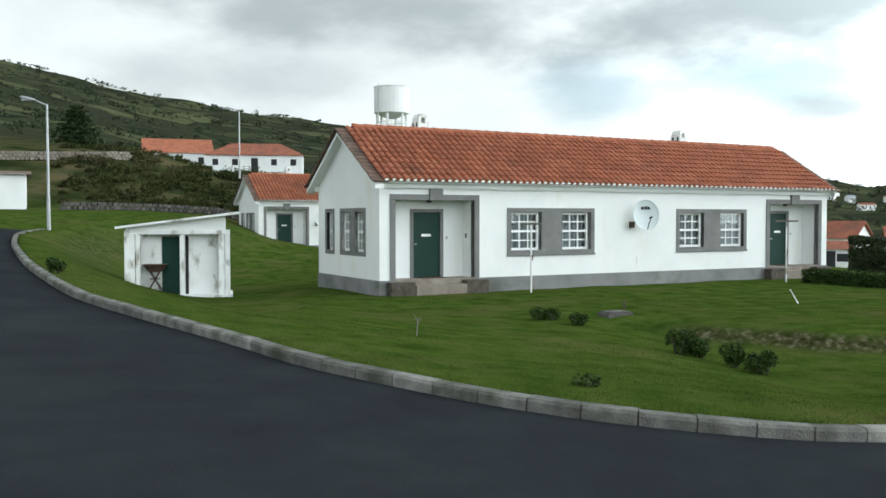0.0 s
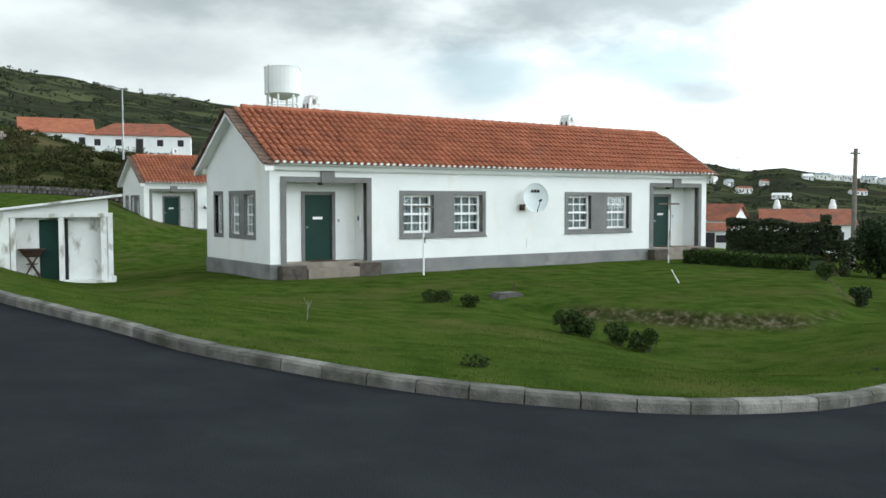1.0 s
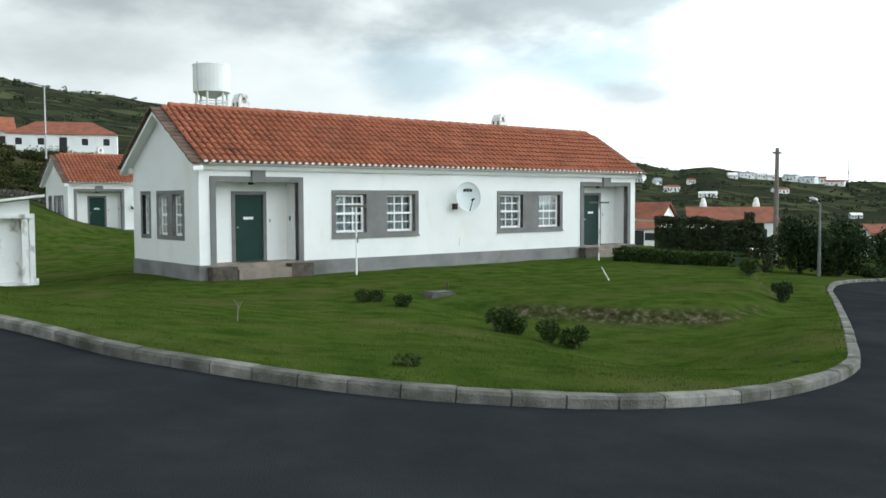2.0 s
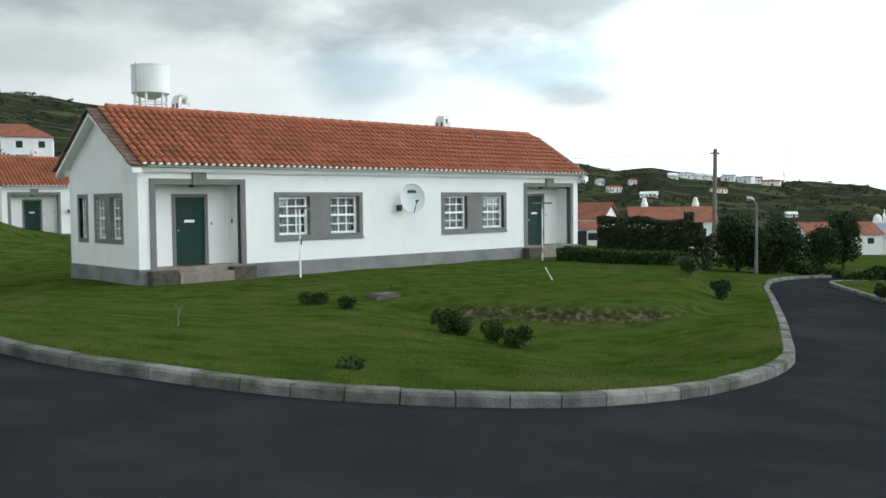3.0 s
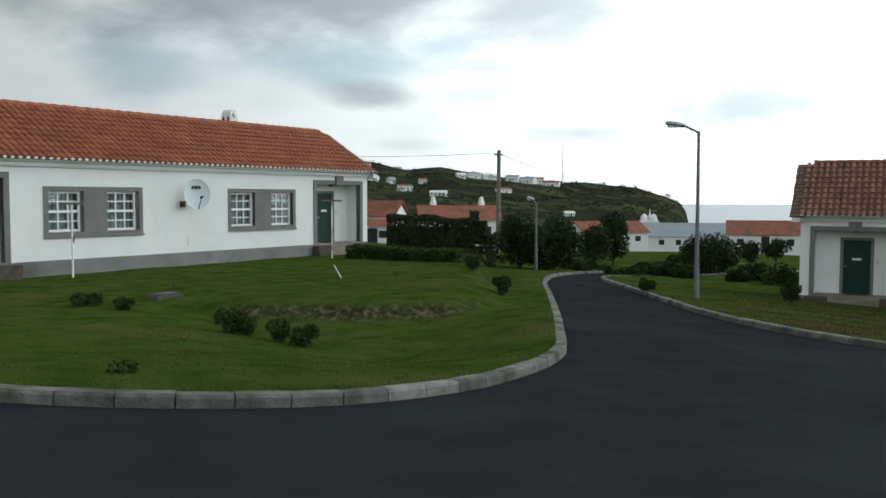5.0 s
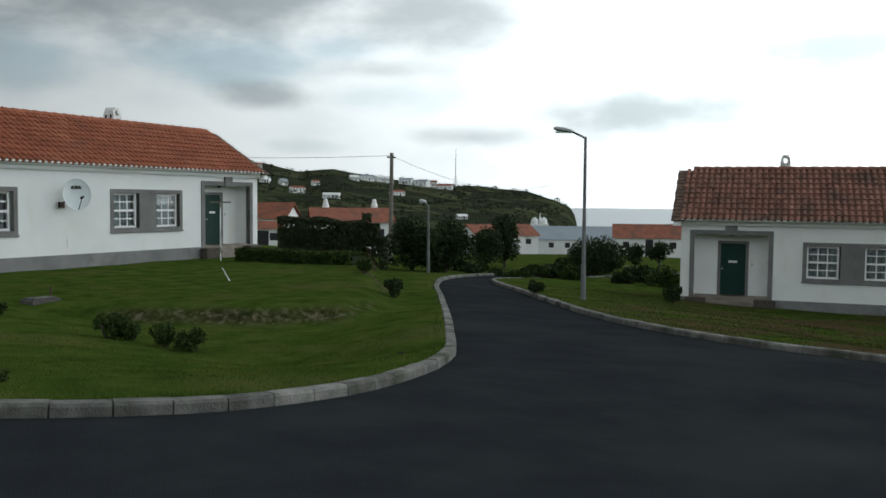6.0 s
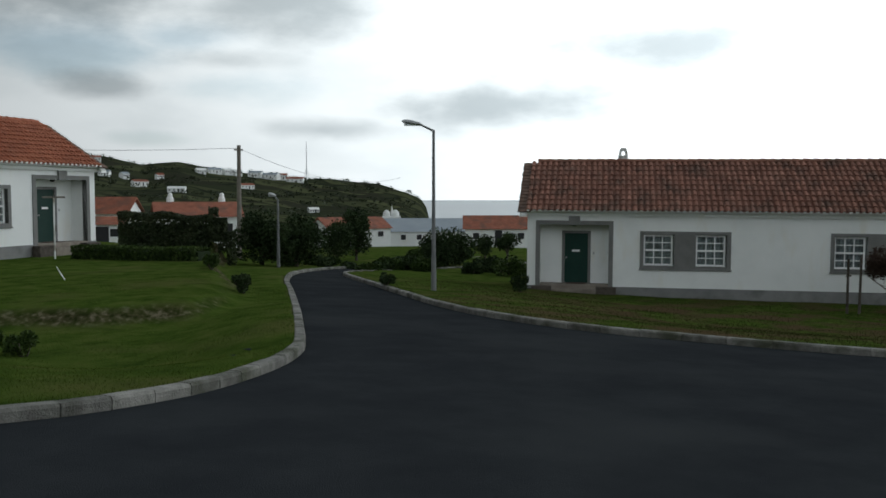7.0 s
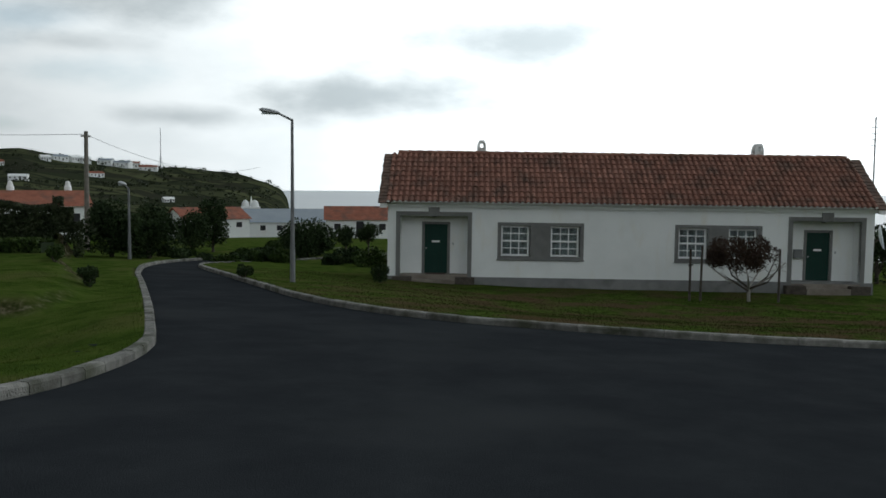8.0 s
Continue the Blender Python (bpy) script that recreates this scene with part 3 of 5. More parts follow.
def sash_window(house, x0, x1, z0, z1, y, axis="x", sign=1):
    """A white sash window, three panes across and four up, in a grey reveal. axis y: in the end wall."""
    def put(name, mat, a0, b0, c0, a1, b1, c1, parent, label="", bevel=0.0):
        if axis == "x":
            return part(name, one_box(a0, b0, c0, a1, b1, c1, bevel=bevel), mat, parent, label)
        return part(name, one_box(b0, a0, c0, b1, a1, c1, bevel=bevel), mat, parent, label)
    w = 0.065
    s = sign
    win = put("window", WHITE, x0, y, z0, x0 + w, y + s * 0.06, z1, house, "white painted sash window with small panes")
    put("window_frame", WHITE, x1 - w, y, z0, x1, y + s * 0.06, z1, win)
    put("window_frame", WHITE, x0 + w, y, z1 - w, x1 - w, y + s * 0.06, z1, win)
    put("window_frame", WHITE, x0 + w, y, z0, x1 - w, y + s * 0.06, z0 + 0.07, win)
    zm = z0 + (z1 - z0) * 0.5
    put("meeting_rail", WHITE, x0 + w, y - s * 0.012, zm - 0.035, x1 - w, y + s * 0.05, zm + 0.035, win)
    for k in (1, 2):
        xm = x0 + w + (x1 - x0 - 2 * w) * k / 3
        put("glazing_bar", WHITE, xm - 0.019, y + s * 0.010, z0 + 0.07, xm + 0.019, y + s * 0.045, z1 - w, win)
    for zb in (z0 + (zm - z0) * 0.52, zm + (z1 - zm) * 0.5):
        put("glazing_bar", WHITE, x0 + w, y + s * 0.012, zb - 0.019, x1 - w, y + s * 0.043, zb + 0.019, win)
    pane = put("pane", glass, x0 + w, y + s * 0.025, z0 + 0.06, x1 - w, y + s * 0.031, z1 - w, win)
    pane.visible_shadow = False
    # a net curtain behind the glass, folded
    bm = bmesh.new()
    n = 24
    top, bot = [], []
    for i in range(n + 1):
        a = x0 + w + (x1 - x0 - 2 * w) * i / n
        b = y + s * (0.15 + 0.022 * math.sin(i * 1.7))
        for lst, zz in ((bot, z0 + 0.05), (top, z1 - 0.05)):
            lst.append(bm.verts.new((a, b, zz) if axis == "x" else (b, a, zz)))
    for i in range(n):
        bm.faces.new((bot[i], bot[i + 1], top[i + 1], top[i]))
    part("curtain", bm, CURTAIN, win, "grey net curtain")
    # near-black sheet stands in for the unlit room behind the curtain
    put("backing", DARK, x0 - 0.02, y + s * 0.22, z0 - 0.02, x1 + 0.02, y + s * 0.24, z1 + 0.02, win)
    return win


def wall_strip(bm, x0, x1, y0, y1, z0, z1, holes):
    """A wall along x with holes (hx0, hx1, hz0, hz1) that go through it, as one skin."""
    xs = sorted({x0, x1, *[h[0] for h in holes], *[h[1] for h in holes]})
    zs = sorted({z0, z1, *[h[2] for h in holes], *[h[3] for h in holes]})
    solid = lambda i, k: 0 <= i < len(xs) - 1 and 0 <= k < len(zs) - 1 and not any(
        h[0] <= xs[i] + 1e-6 and h[1] >= xs[i + 1] - 1e-6 and h[2] <= zs[k] + 1e-6 and h[3] >= zs[k + 1] - 1e-6 for h in holes)
    made = {}

    def v(i, f, k):
        if (i, f, k) not in made:
            made[i, f, k] = bm.verts.new((xs[i], (y0, y1)[f], zs[k]))
        return made[i, f, k]
    for i in range(len(xs) - 1):
        for k in range(len(zs) - 1):
            if not solid(i, k):
                continue
            bm.faces.new((v(i, 0, k), v(i + 1, 0, k), v(i + 1, 0, k + 1), v(i, 0, k + 1)))
            bm.faces.new((v(i, 1, k), v(i, 1, k + 1), v(i + 1, 1, k + 1), v(i + 1, 1, k)))
            if not solid(i - 1, k):
                bm.faces.new((v(i, 0, k), v(i, 0, k + 1), v(i, 1, k + 1), v(i, 1, k)))
            if not solid(i + 1, k):
                bm.faces.new((v(i + 1, 0, k), v(i + 1, 1, k), v(i + 1, 1, k + 1), v(i + 1, 0, k + 1)))
            if not solid(i, k - 1):
                bm.faces.new((v(i, 0, k), v(i, 1, k), v(i + 1, 1, k), v(i + 1, 0, k)))
            if not solid(i, k + 1):
                bm.faces.new((v(i, 0, k + 1), v(i + 1, 0, k + 1), v(i + 1, 1, k + 1), v(i, 1, k + 1)))
    bmesh.ops.recalc_face_normals(bm, faces=bm.faces)
    return bm


def tile_mesh():
    """One barrel tile, wide at its lower end, with some thickness; x across, y up the slope."""
    me = bpy.data.meshes.new("roof_tile")
    verts, faces = [], []
    seg = 5
    for y, r, lift in ((0.0, 0.088, 0.030), (0.40, 0.070, 0.0)):
        for i in range(seg + 1):
            a = math.pi * i / seg
            verts.append((r * math.cos(a), y, lift + r * 0.85 * math.sin(a)))
    for i in range(seg):
        faces.append((i, i + 1, seg + 2 + i, seg + 1 + i))
    base = len(verts)
    for i in range(seg + 1):
        a = math.pi * i / seg
        verts.append((0.066 * math.cos(a), 0.0, 0.022 + 0.066 * 0.82 * math.sin(a)))
    for i in range(seg):
        faces.append((base + i, base + i + 1, i + 1, i))
    me.from_pydata(verts, [], faces)
    me.materials.append(TILE)
    return me, verts, faces


TILE_ME, TILE_V, TILE_F = tile_mesh()


def chimney(house, x, y, ztop, label):
    """White chimney: a block whose hood narrows to a rounded top, with an arched flue that goes right through."""
    z0 = ztop - 1.25
    outer = [(-0.21, 0.0), (-0.21, 0.62), (-0.19, 0.72), (-0.185, 0.95), (-0.16, 1.10), (-0.10, 1.22), (0.10, 1.22), (0.16, 1.10), (0.185, 0.95), (0.19, 0.72), (0.21, 0.62), (0.21, 0.0)]
    inner = [(-0.045, 0.90), (-0.065, 0.93), (-0.075, 0.97), (-0.075, 1.02), (-0.06, 1.07), (-0.03, 1.10), (0.03, 1.10), (0.06, 1.07), (0.075, 1.02), (0.075, 0.97), (0.065, 0.93), (0.045, 0.90)]
    bm = bmesh.new()
    n = len(outer)
    loops = [[bm.verts.new((x + a, y + d * (0.27 if b < 1.0 else 0.23), z0 + b)) for a, b in prof] for d in (-1, 1) for prof in (outer, inner)]
    of, inf, ob, inb = loops
    for i in range(n - 1):
        bm.faces.new((of[i], of[i + 1], inf[i + 1], inf[i]))
        bm.faces.new((ob[i + 1], ob[i], inb[i], inb[i + 1]))
        bm.faces.new((of[i + 1], of[i], ob[i], ob[i + 1]))
        bm.faces.new((inf[i], inf[i + 1], inb[i + 1], inb[i]))
    bm.faces.new((of[n - 1], of[0], inf[0], inf[n - 1]))
    bm.faces.new((ob[0], ob[n - 1], inb[n - 1], inb[0]))
    bm.faces.new((inf[n - 1], inf[0], inb[0], inb[n - 1]))
    bmesh.ops.recalc_face_normals(bm, faces=bm.faces)
    ch = part("chimney", bm, OLDWALL, house, label)
    part("capping", one_box(x - 0.235, y - 0.29, z0 + 0.60, x + 0.235, y + 0.29, z0 + 0.66, bevel=0.015), OLDWALL, ch)
    # near-black blocks in place of open vents, their inner shade given as colour
    for sx in (-1, 1):
        for dy in (-0.13, 0.13):
            part("vent", one_box(x + sx * 0.192, y + dy - 0.05, z0 + 0.78, x + sx * 0.15, y + dy + 0.05, z0 + 0.95, bevel=0.015), DARK, ch)
    return ch


def long_house(m, label, group, tile=None, tiles=None, lift=0.0, drop=0.0, flues=(-6.72, 4.65)):
    """lift: how much higher its ridge is; drop: how much lower the floor of its second porch is."""
    tile, tiles = tile or TILE, tiles or TILES
    RIDGE = RIDGE_Z + lift
    h = thing("house", m, label, "house", group)
    ph, dn = PL + 0.0, -0.55
    # openings of the front, from the middle outwards
    wins = []
    holes = []
    for s in (-1, 1):
        lo, hi = sorted((s * 1.79, s * 5.19))
        # holes reach past the sashes: a dark gap for the shaded side of the reveal
        wins += [(lo + 0.14, lo + 1.24), (hi - 1.30, hi - 0.20)]
        holes += [(lo + 0.14, lo + 1.30, PL + 0.86, PL + 2.07), (hi - 1.30, hi - 0.14, PL + 0.86, PL + 2.07)]
        lo, hi = sorted((s * 6.38, s * 9.05))
        holes.append((lo, hi, PL - (drop if s > 0 else 0.0), PL + 2.42))
    bm = wall_strip(bmesh.new(), -HALF, HALF, 0.0, 0.28, PL - 0.30, WALL_H, holes)
    part("front_wall", bm, WALL, h)
    bm = wall_strip(bmesh.new(), -HALF, HALF, DEPTH - 0.28, DEPTH, PL, WALL_H, [])
    part("back_wall", bm, WALL, h)
    # end walls with gables, windows in both
    for s in (-1, 1):
        ends = [(1.10, 1.80), (2.16, 2.86), (3.59, 4.13)]
        xa, xb = sorted((s * HALF, s * (HALF - 0.28)))
        bm = wall_strip(bmesh.new(), 0.281, DEPTH - 0.281, xa, xb, PL, WALL_H, [(a, b, PL + 0.86, PL + 2.07) for a, b in ends])
        for v in bm.verts:
            v.co.x, v.co.y = v.co.y, v.co.x
        bmesh.ops.recalc_face_normals(bm, faces=bm.faces)
        part("end_wall", bm, WALL, h)
        bm = bmesh.new()
        tri = [(0.0, WALL_H), (DEPTH, WALL_H), (RIDGE_Y, RIDGE - 0.16)]
        f0 = [bm.verts.new((xa, a, b)) for a, b in tri]
        f1 = [bm.verts.new((xb, a, b)) for a, b in tri]
        bm.faces.new(f0)
        bm.faces.new(list(reversed(f1)))
        for i in range(3):
            bm.faces.new((f0[i], f0[(i + 1) % 3], f1[(i + 1) % 3], f1[i]))
        bmesh.ops.recalc_face_normals(bm, faces=bm.faces)
        part("gable", bm, WALL, h)
        y = s * (HALF - 0.10)
        for e in ends:
            sash_window(h, e[0], e[1], PL + 0.86, PL + 2.07, y, "y", -s)
        for a, b, mid in ((0.98, 2.98, (1.80, 2.16)), (3.47, 4.25, None)):
            xo, xi = s * (HALF + 0.02), s * (HALF - 0.10)
            bm = bmesh.new()
            box(bm, xo, a, PL + 2.07, xi, b, PL + 2.19)
            box(bm, xo, a, PL + 0.73, xi, b, PL + 0.86)
            box(bm, xo, a, PL + 0.86, xi, a + 0.12, PL + 2.07)
            box(bm, xo, b - 0.12, PL + 0.86, xi, b, PL + 2.07)
            if mid:
                box(bm, xo, mid[0], PL + 0.86, xi, mid[1], PL + 2.07)
            part("window_surround", bm, TRIM, h, "grey painted window surround")
    # plinth, a hand's width proud
    bm = bmesh.new()
    box(bm, -HALF - 0.03, -0.03, dn, HALF + 0.03, DEPTH + 0.03, PL + 0.06 - drop * 0.4, bevel=0.015)
    part("plinth", bm, PLINTH, h, "grey painted plinth")
    # front windows, their grey surround and the grey panel between
    for s in (-1, 1):
        lo, hi = sorted((s * 1.79, s * 5.19))
        bm = bmesh.new()
        z0, z1 = PL + 0.72, PL + 2.20
        box(bm, lo, -0.025, z1 - 0.13, hi, 0.12, z1)
        box(bm, lo, -0.025, z0, hi, 0.12, z0 + 0.14)
        box(bm, lo, -0.025, z0 + 0.14, lo + 0.14, 0.12, z1 - 0.13)
        box(bm, hi - 0.14, -0.025, z0 + 0.14, hi, 0.12, z1 - 0.13)
        part("window_surround", bm, TRIM, h, "grey painted window surround")
        part("shutter_panel", one_box(lo + 1.30, -0.015, z0 + 0.14, hi - 1.30, 0.12, z1 - 0.13), TRIM, h, "flat grey panel between two windows")
        part("sill", one_box(lo - 0.03, -0.05, z0 - 0.03, hi + 0.03, -0.026, z0 + 0.03, bevel=0.008), TRIM, h)
    for a, b in wins:
        sash_window(h, a, b, PL + 0.87, PL + 2.06, 0.10)
    # porches
    for s in (-1, 1):
        lo, hi = sorted((s * 6.38, s * 9.05))
        fl = PL + 0.07 - (drop if s > 0 else 0.0)            # level of the porch floor
        part("porch_jamb", one_box(lo - 0.17, -0.035, fl - 0.12, lo, 0.18, PL + 2.42), TRIM, h, "grey painted porch jamb")
        part("porch_jamb", one_box(hi, -0.035, fl - 0.12, hi + 0.17, 0.18, PL + 2.42), TRIM, h, "grey painted porch jamb")
        part("porch_lintel", one_box(lo - 0.17, -0.035, PL + 2.42, hi + 0.17, 0.18, PL + 2.58), TRIM, h, "grey painted porch lintel")
        mid = (lo + hi) / 2
        part("keystone", one_box(mid - 0.22, -0.09, PL + 2.40, mid + 0.22, 0.17, PL + 2.84, bevel=0.012), TRIM, h, "grey keystone block")
        back, door_x = 0.70, s * 7.65
        dl, dr = door_x - 0.46, door_x + 0.46
        top = fl + 1.99
        part("porch_back_wall", wall_strip(bmesh.new(), lo - 0.1, hi + 0.1, back, back + 0.1, fl - 0.05, PL + 2.47, [(dl, dr, fl - 0.02, top)]), WALL, h)
        part("porch_side_wall", one_box(lo - 0.1, 0.281, fl - 0.05, lo, back, PL + 2.47), WALL, h)
        part("porch_side_wall", one_box(hi, 0.281, fl - 0.05, hi + 0.1, back, PL + 2.47), WALL, h)
        part("porch_ceiling", one_box(lo - 0.1, 0.181, PL + 2.471, hi + 0.1, back + 0.1, PL + 2.55), WALL, h)
        part("porch_floor", one_box(lo + 0.002, -0.05, fl - 0.15, hi - 0.002, back + 0.1, fl), STEP, h, "worn concrete porch floor")
        bm = bmesh.new()
        box(bm, dl - 0.11, back - 0.025, fl, dl, back + 0.05, top + 0.10)
        box(bm, dr, back - 0.025, fl, dr + 0.11, back + 0.05, top + 0.10)
        box(bm, dl, back - 0.025, top, dr, back + 0.05, top + 0.10)
        part("door_surround", bm, TRIM, h, "grey painted door surround")
        door = part("door", one_box(dl, back + 0.03, fl + 0.004, dr, back + 0.08, top), GREEN, h, "closed dark green painted door")
        for k in range(1, 8):
            xx = dl + (dr - dl) * k / 8
            part("board_joint", one_box(xx - 0.003, back + 0.027, fl + 0.03, xx + 0.003, back + 0.032, top - 0.02), DARK, door)
        part("letter_plate", one_box(door_x - 0.17, back + 0.018, fl + 1.25, door_x + 0.15, back + 0.031, fl + 1.33), WHITE, door, "white letter plate")
        bm = bmesh.new()
        tube(bm, (dl + 0.07, back + 0.03, fl + 1.02), (dl + 0.07, back - 0.02, fl + 1.02), 0.018)
        bmesh.ops.create_uvsphere(bm, u_segments=8, v_segments=6, radius=0.032, matrix=Matrix.Translation((dl + 0.07, back - 0.03, fl + 1.02)))
        part("door_knob", bm, STEEL, door, "metal door knob")
        part("doormat", one_box(door_x - 0.38, 0.22, fl + 0.002, door_x + 0.38, 0.62, fl + 0.024, bevel=0.006), RUST, h, "brown doormat")
        part("bell_push", one_box(dr + 0.20, back - 0.02, fl + 1.16, dr + 0.26, back + 0.002, fl + 1.25), STEEL, h)
        if s < 0:
            cab = part("meter_box", one_box(hi - 0.02, 0.36, fl + 0.98, hi + 0.02, 0.58, fl + 1.40), OLDWALL, h, "pale meter cabinet")
            part("meter_window", one_box(hi - 0.028, 0.42, fl + 1.20, hi - 0.018, 0.50, fl + 1.34), DARK, cab)
        part("step", one_box(mid - 0.85, -0.44, dn, mid + 0.85, -0.052, fl - 0.15, bevel=0.02), STEP, h, "concrete doorstep")
        for a, b in ((lo - 0.30, mid - 0.86), (mid + 0.86, hi + 0.30)):
            part("step_cheek", one_box(a, -0.40, dn, b, -0.052, fl - 0.05, bevel=0.03), BARK, h, "dark stained block beside the step")
        part("porch_lamp", lathe(bmesh.new(), [(0.05, 0), (0.09, 0.02), (0.09, 0.09), (0.04, 0.12)], 12, (mid, 0.42, PL + 2.35)), DARK, h)
    # cornice under the eaves
    for yy, s in ((0.0, -1), (DEPTH, 1)):
        bm = bmesh.new()
        prof = [(0.0, WALL_H - 0.16), (0.10, WALL_H - 0.16), (0.13, WALL_H - 0.05), (0.26, WALL_H - 0.02), (0.29, EAVE_Z - 0.06), (0.0, EAVE_Z - 0.06)]
        r0 = [bm.verts.new((-HALF - 0.12, yy + s * (a + 0.002), z)) for a, z in prof]
        r1 = [bm.verts.new((HALF + 0.12, yy + s * (a + 0.002), z)) for a, z in prof]
        for i in range(len(prof)):
            k = (i + 1) % len(prof)
            bm.faces.new((r0[i], r0[k], r1[k], r1[i]))
        bm.faces.new(r0)
        bm.faces.new(list(reversed(r1)))
        bmesh.ops.recalc_face_normals(bm, faces=bm.faces)
        part("cornice", bm, WALL, h, "white moulded cornice")
    # roof slab, verges and tiles
    roof = None
    back_eave = DEPTH + 0.34
    for ye, s in ((EAVE_Y, 1), (back_eave, -1)):
        bm = bmesh.new()
        slope = (RIDGE - EAVE_Z) / abs(RIDGE_Y - ye)
        yf = ye + s * 0.16
        zf = EAVE_Z + 0.16 * slope
        q = [(yf, zf - 0.05), (RIDGE_Y, RIDGE - 0.05), (RIDGE_Y, RIDGE - 0.14), (yf, zf - 0.14)]
        r0 = [bm.verts.new((-HALF + 0.02, a, z)) for a, z in q]
        r1 = [bm.verts.new((HALF - 0.02, a, z)) for a, z in q]
        for i in range(4):
            bm.faces.new((r0[i], r0[(i + 1) % 4], r1[(i + 1) % 4], r1[i]))
        bm.faces.new(r0)
        bm.faces.new(list(reversed(r1)))
        bmesh.ops.recalc_face_normals(bm, faces=bm.faces)
        ob = part("roof", bm, tiles, h, "orange-red clay barrel-tile roof")
        roof = roof or ob
        for sx in (-1, 1):
            # white soffit under the overhang
            bm = bmesh.new()
            pts = [(ye, EAVE_Z - 0.16), (RIDGE_Y, RIDGE - 0.18), (RIDGE_Y, RIDGE - 0.30), (ye, EAVE_Z - 0.28)]
            r0 = [bm.verts.new((sx * (HALF + 0.003), a, z)) for a, z in pts]
            r1 = [bm.verts.new((sx * (HALF + OVER - 0.05), a, z)) for a, z in pts]
            for i in range(4):
                bm.faces.new((r0[i], r0[(i + 1) % 4], r1[(i + 1) % 4], r1[i]))
            bm.faces.new(r0)
            bm.faces.new(list(reversed(r1)))
            bmesh.ops.recalc_face_normals(bm, faces=bm.faces)
            part("soffit", bm, WALL, h, "white rendered verge soffit")
            # weathered tiles laid across the verge, each lapping the one below
            n = 15
            d = Vector((0, RIDGE_Y - ye, RIDGE - EAVE_Z)) / n
            for i in range(n):
                a = Vector((sx * (HALF + OVER * 0.5 - 0.06), ye, EAVE_Z - 0.075)) + d * (i + 0.5)
                tilt = math.atan2(d.z, d.y) - (0.10 if s > 0 else -0.10)
                w = OVER * 0.5 + 0.09 + random.uniform(-0.015, 0.015)
                bm = one_box(-w, -d.length * 0.62, -0.022, w, d.length * 0.62, 0.022, bevel=0.008)
                bmesh.ops.transform(bm, matrix=Matrix.Translation(a) @ Euler((tilt, random.uniform(-0.03, 0.03), random.uniform(-0.03, 0.03))).to_matrix().to_4x4(), verts=bm.verts)
                part("verge_tile", bm, VERGE, h, "weathered verge tile")
    ln = math.hypot(RIDGE_Y - EAVE_Y, RIDGE - EAVE_Z)
    ang = math.atan2(RIDGE - EAVE_Z, RIDGE_Y - EAVE_Y)
    rows, pitch = 10, 0.228
    cols = int((2 * HALF) / pitch)
    rest_v, rest_f, rest_bv, rest_bf = [], [], [], []
    for i in range(cols + 1):
        x = -HALF + 0.05 + i * pitch
        for j in range(rows):
            d = -0.06 + j * ln / rows
            jx, jt = random.uniform(-0.008, 0.008), random.uniform(-1.2, 1.2)
            m2 = Matrix.Translation((x + jx, EAVE_Y + d * math.cos(ang), EAVE_Z - 0.05 + d * math.sin(ang) + 0.03 + random.uniform(0, 0.01))) @ Euler((ang - 0.02, 0, radians(jt))).to_matrix().to_4x4()
            if i < 27:
                t = new("roof_tile", TILE_ME)
                t.parent = roof
                t.material_slots[0].link = "OBJECT"
                t.material_slots[0].material = tile
                t.matrix_basis = m2
            else:
                k = len(rest_v)
                rest_v += [tuple(m2 @ Vector(v)) for v in TILE_V]
                rest_f += [tuple(k + q for q in f) for f in TILE_F]
    ob = sheet("roof_tiles", rest_v, rest_f, tiles, roof)
    ob["kind"] = "stuff"
    # white mortar closing the ends of the eave tiles
    bm = bmesh.new()
    bmesh.ops.create_cone(bm, cap_ends=True, segments=8, radius1=0.062, radius2=0.062, depth=0.06,
                          matrix=Euler((radians(90), 0, 0)).to_matrix().to_4x4() @ Matrix.Diagonal((1, 0.8, 1, 1)))
    first = part("eave_mortar", bm, WALL, roof, "white mortar in an eave tile end")
    for i in range(cols + 1):
        plug = first if i == 0 else new("eave_mortar", first.data)
        plug.parent = roof
        plug.location = (-HALF + 0.05 + i * pitch, EAVE_Y - 0.045, EAVE_Z - 0.006)
    n = 46
    half = HALF - 0.22
    for i in range(n):
        x = -half + 2 * half * i / n
        bm = tube(bmesh.new(), (x, RIDGE_Y, RIDGE + 0.015), (x + 2 * half / n * 1.1, RIDGE_Y, RIDGE + random.uniform(-0.006, 0.006)), 0.105, 0.092, 8)
        part("ridge_tile", bm, tiles, roof)
    for x in flues:
        chimney(h, x, RIDGE_Y + 0.45, RIDGE + 0.60, "white rendered chimney with arched flue")
    return h


A_X, A_Y, A_Z, A_YAW = 6.552, 31.075, -0.536, 28.563
house = long_house(pose(A_X, A_Y, A_Z, 0, 0, A_YAW), "long white bungalow with grey trim, clay roof and twin porches", "white bungalows")
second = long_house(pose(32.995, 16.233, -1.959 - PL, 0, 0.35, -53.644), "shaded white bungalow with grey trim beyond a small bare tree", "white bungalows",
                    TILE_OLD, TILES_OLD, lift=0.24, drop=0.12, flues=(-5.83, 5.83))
third = copy_thing(house, pose(-3.2, 62.2, -0.42, 0, 0, 27.0))
third["label"] = "distant white bungalow with clay roof below the bank"


def on_a(u, d, z):
    """A place by the first house: along its front, inwards, above its plinth top."""
    c, s = math.cos(radians(A_YAW)), math.sin(radians(A_YAW))
    return A_X + u * c - d * s, A_Y + u * s + d * c, A_Z + PL + z


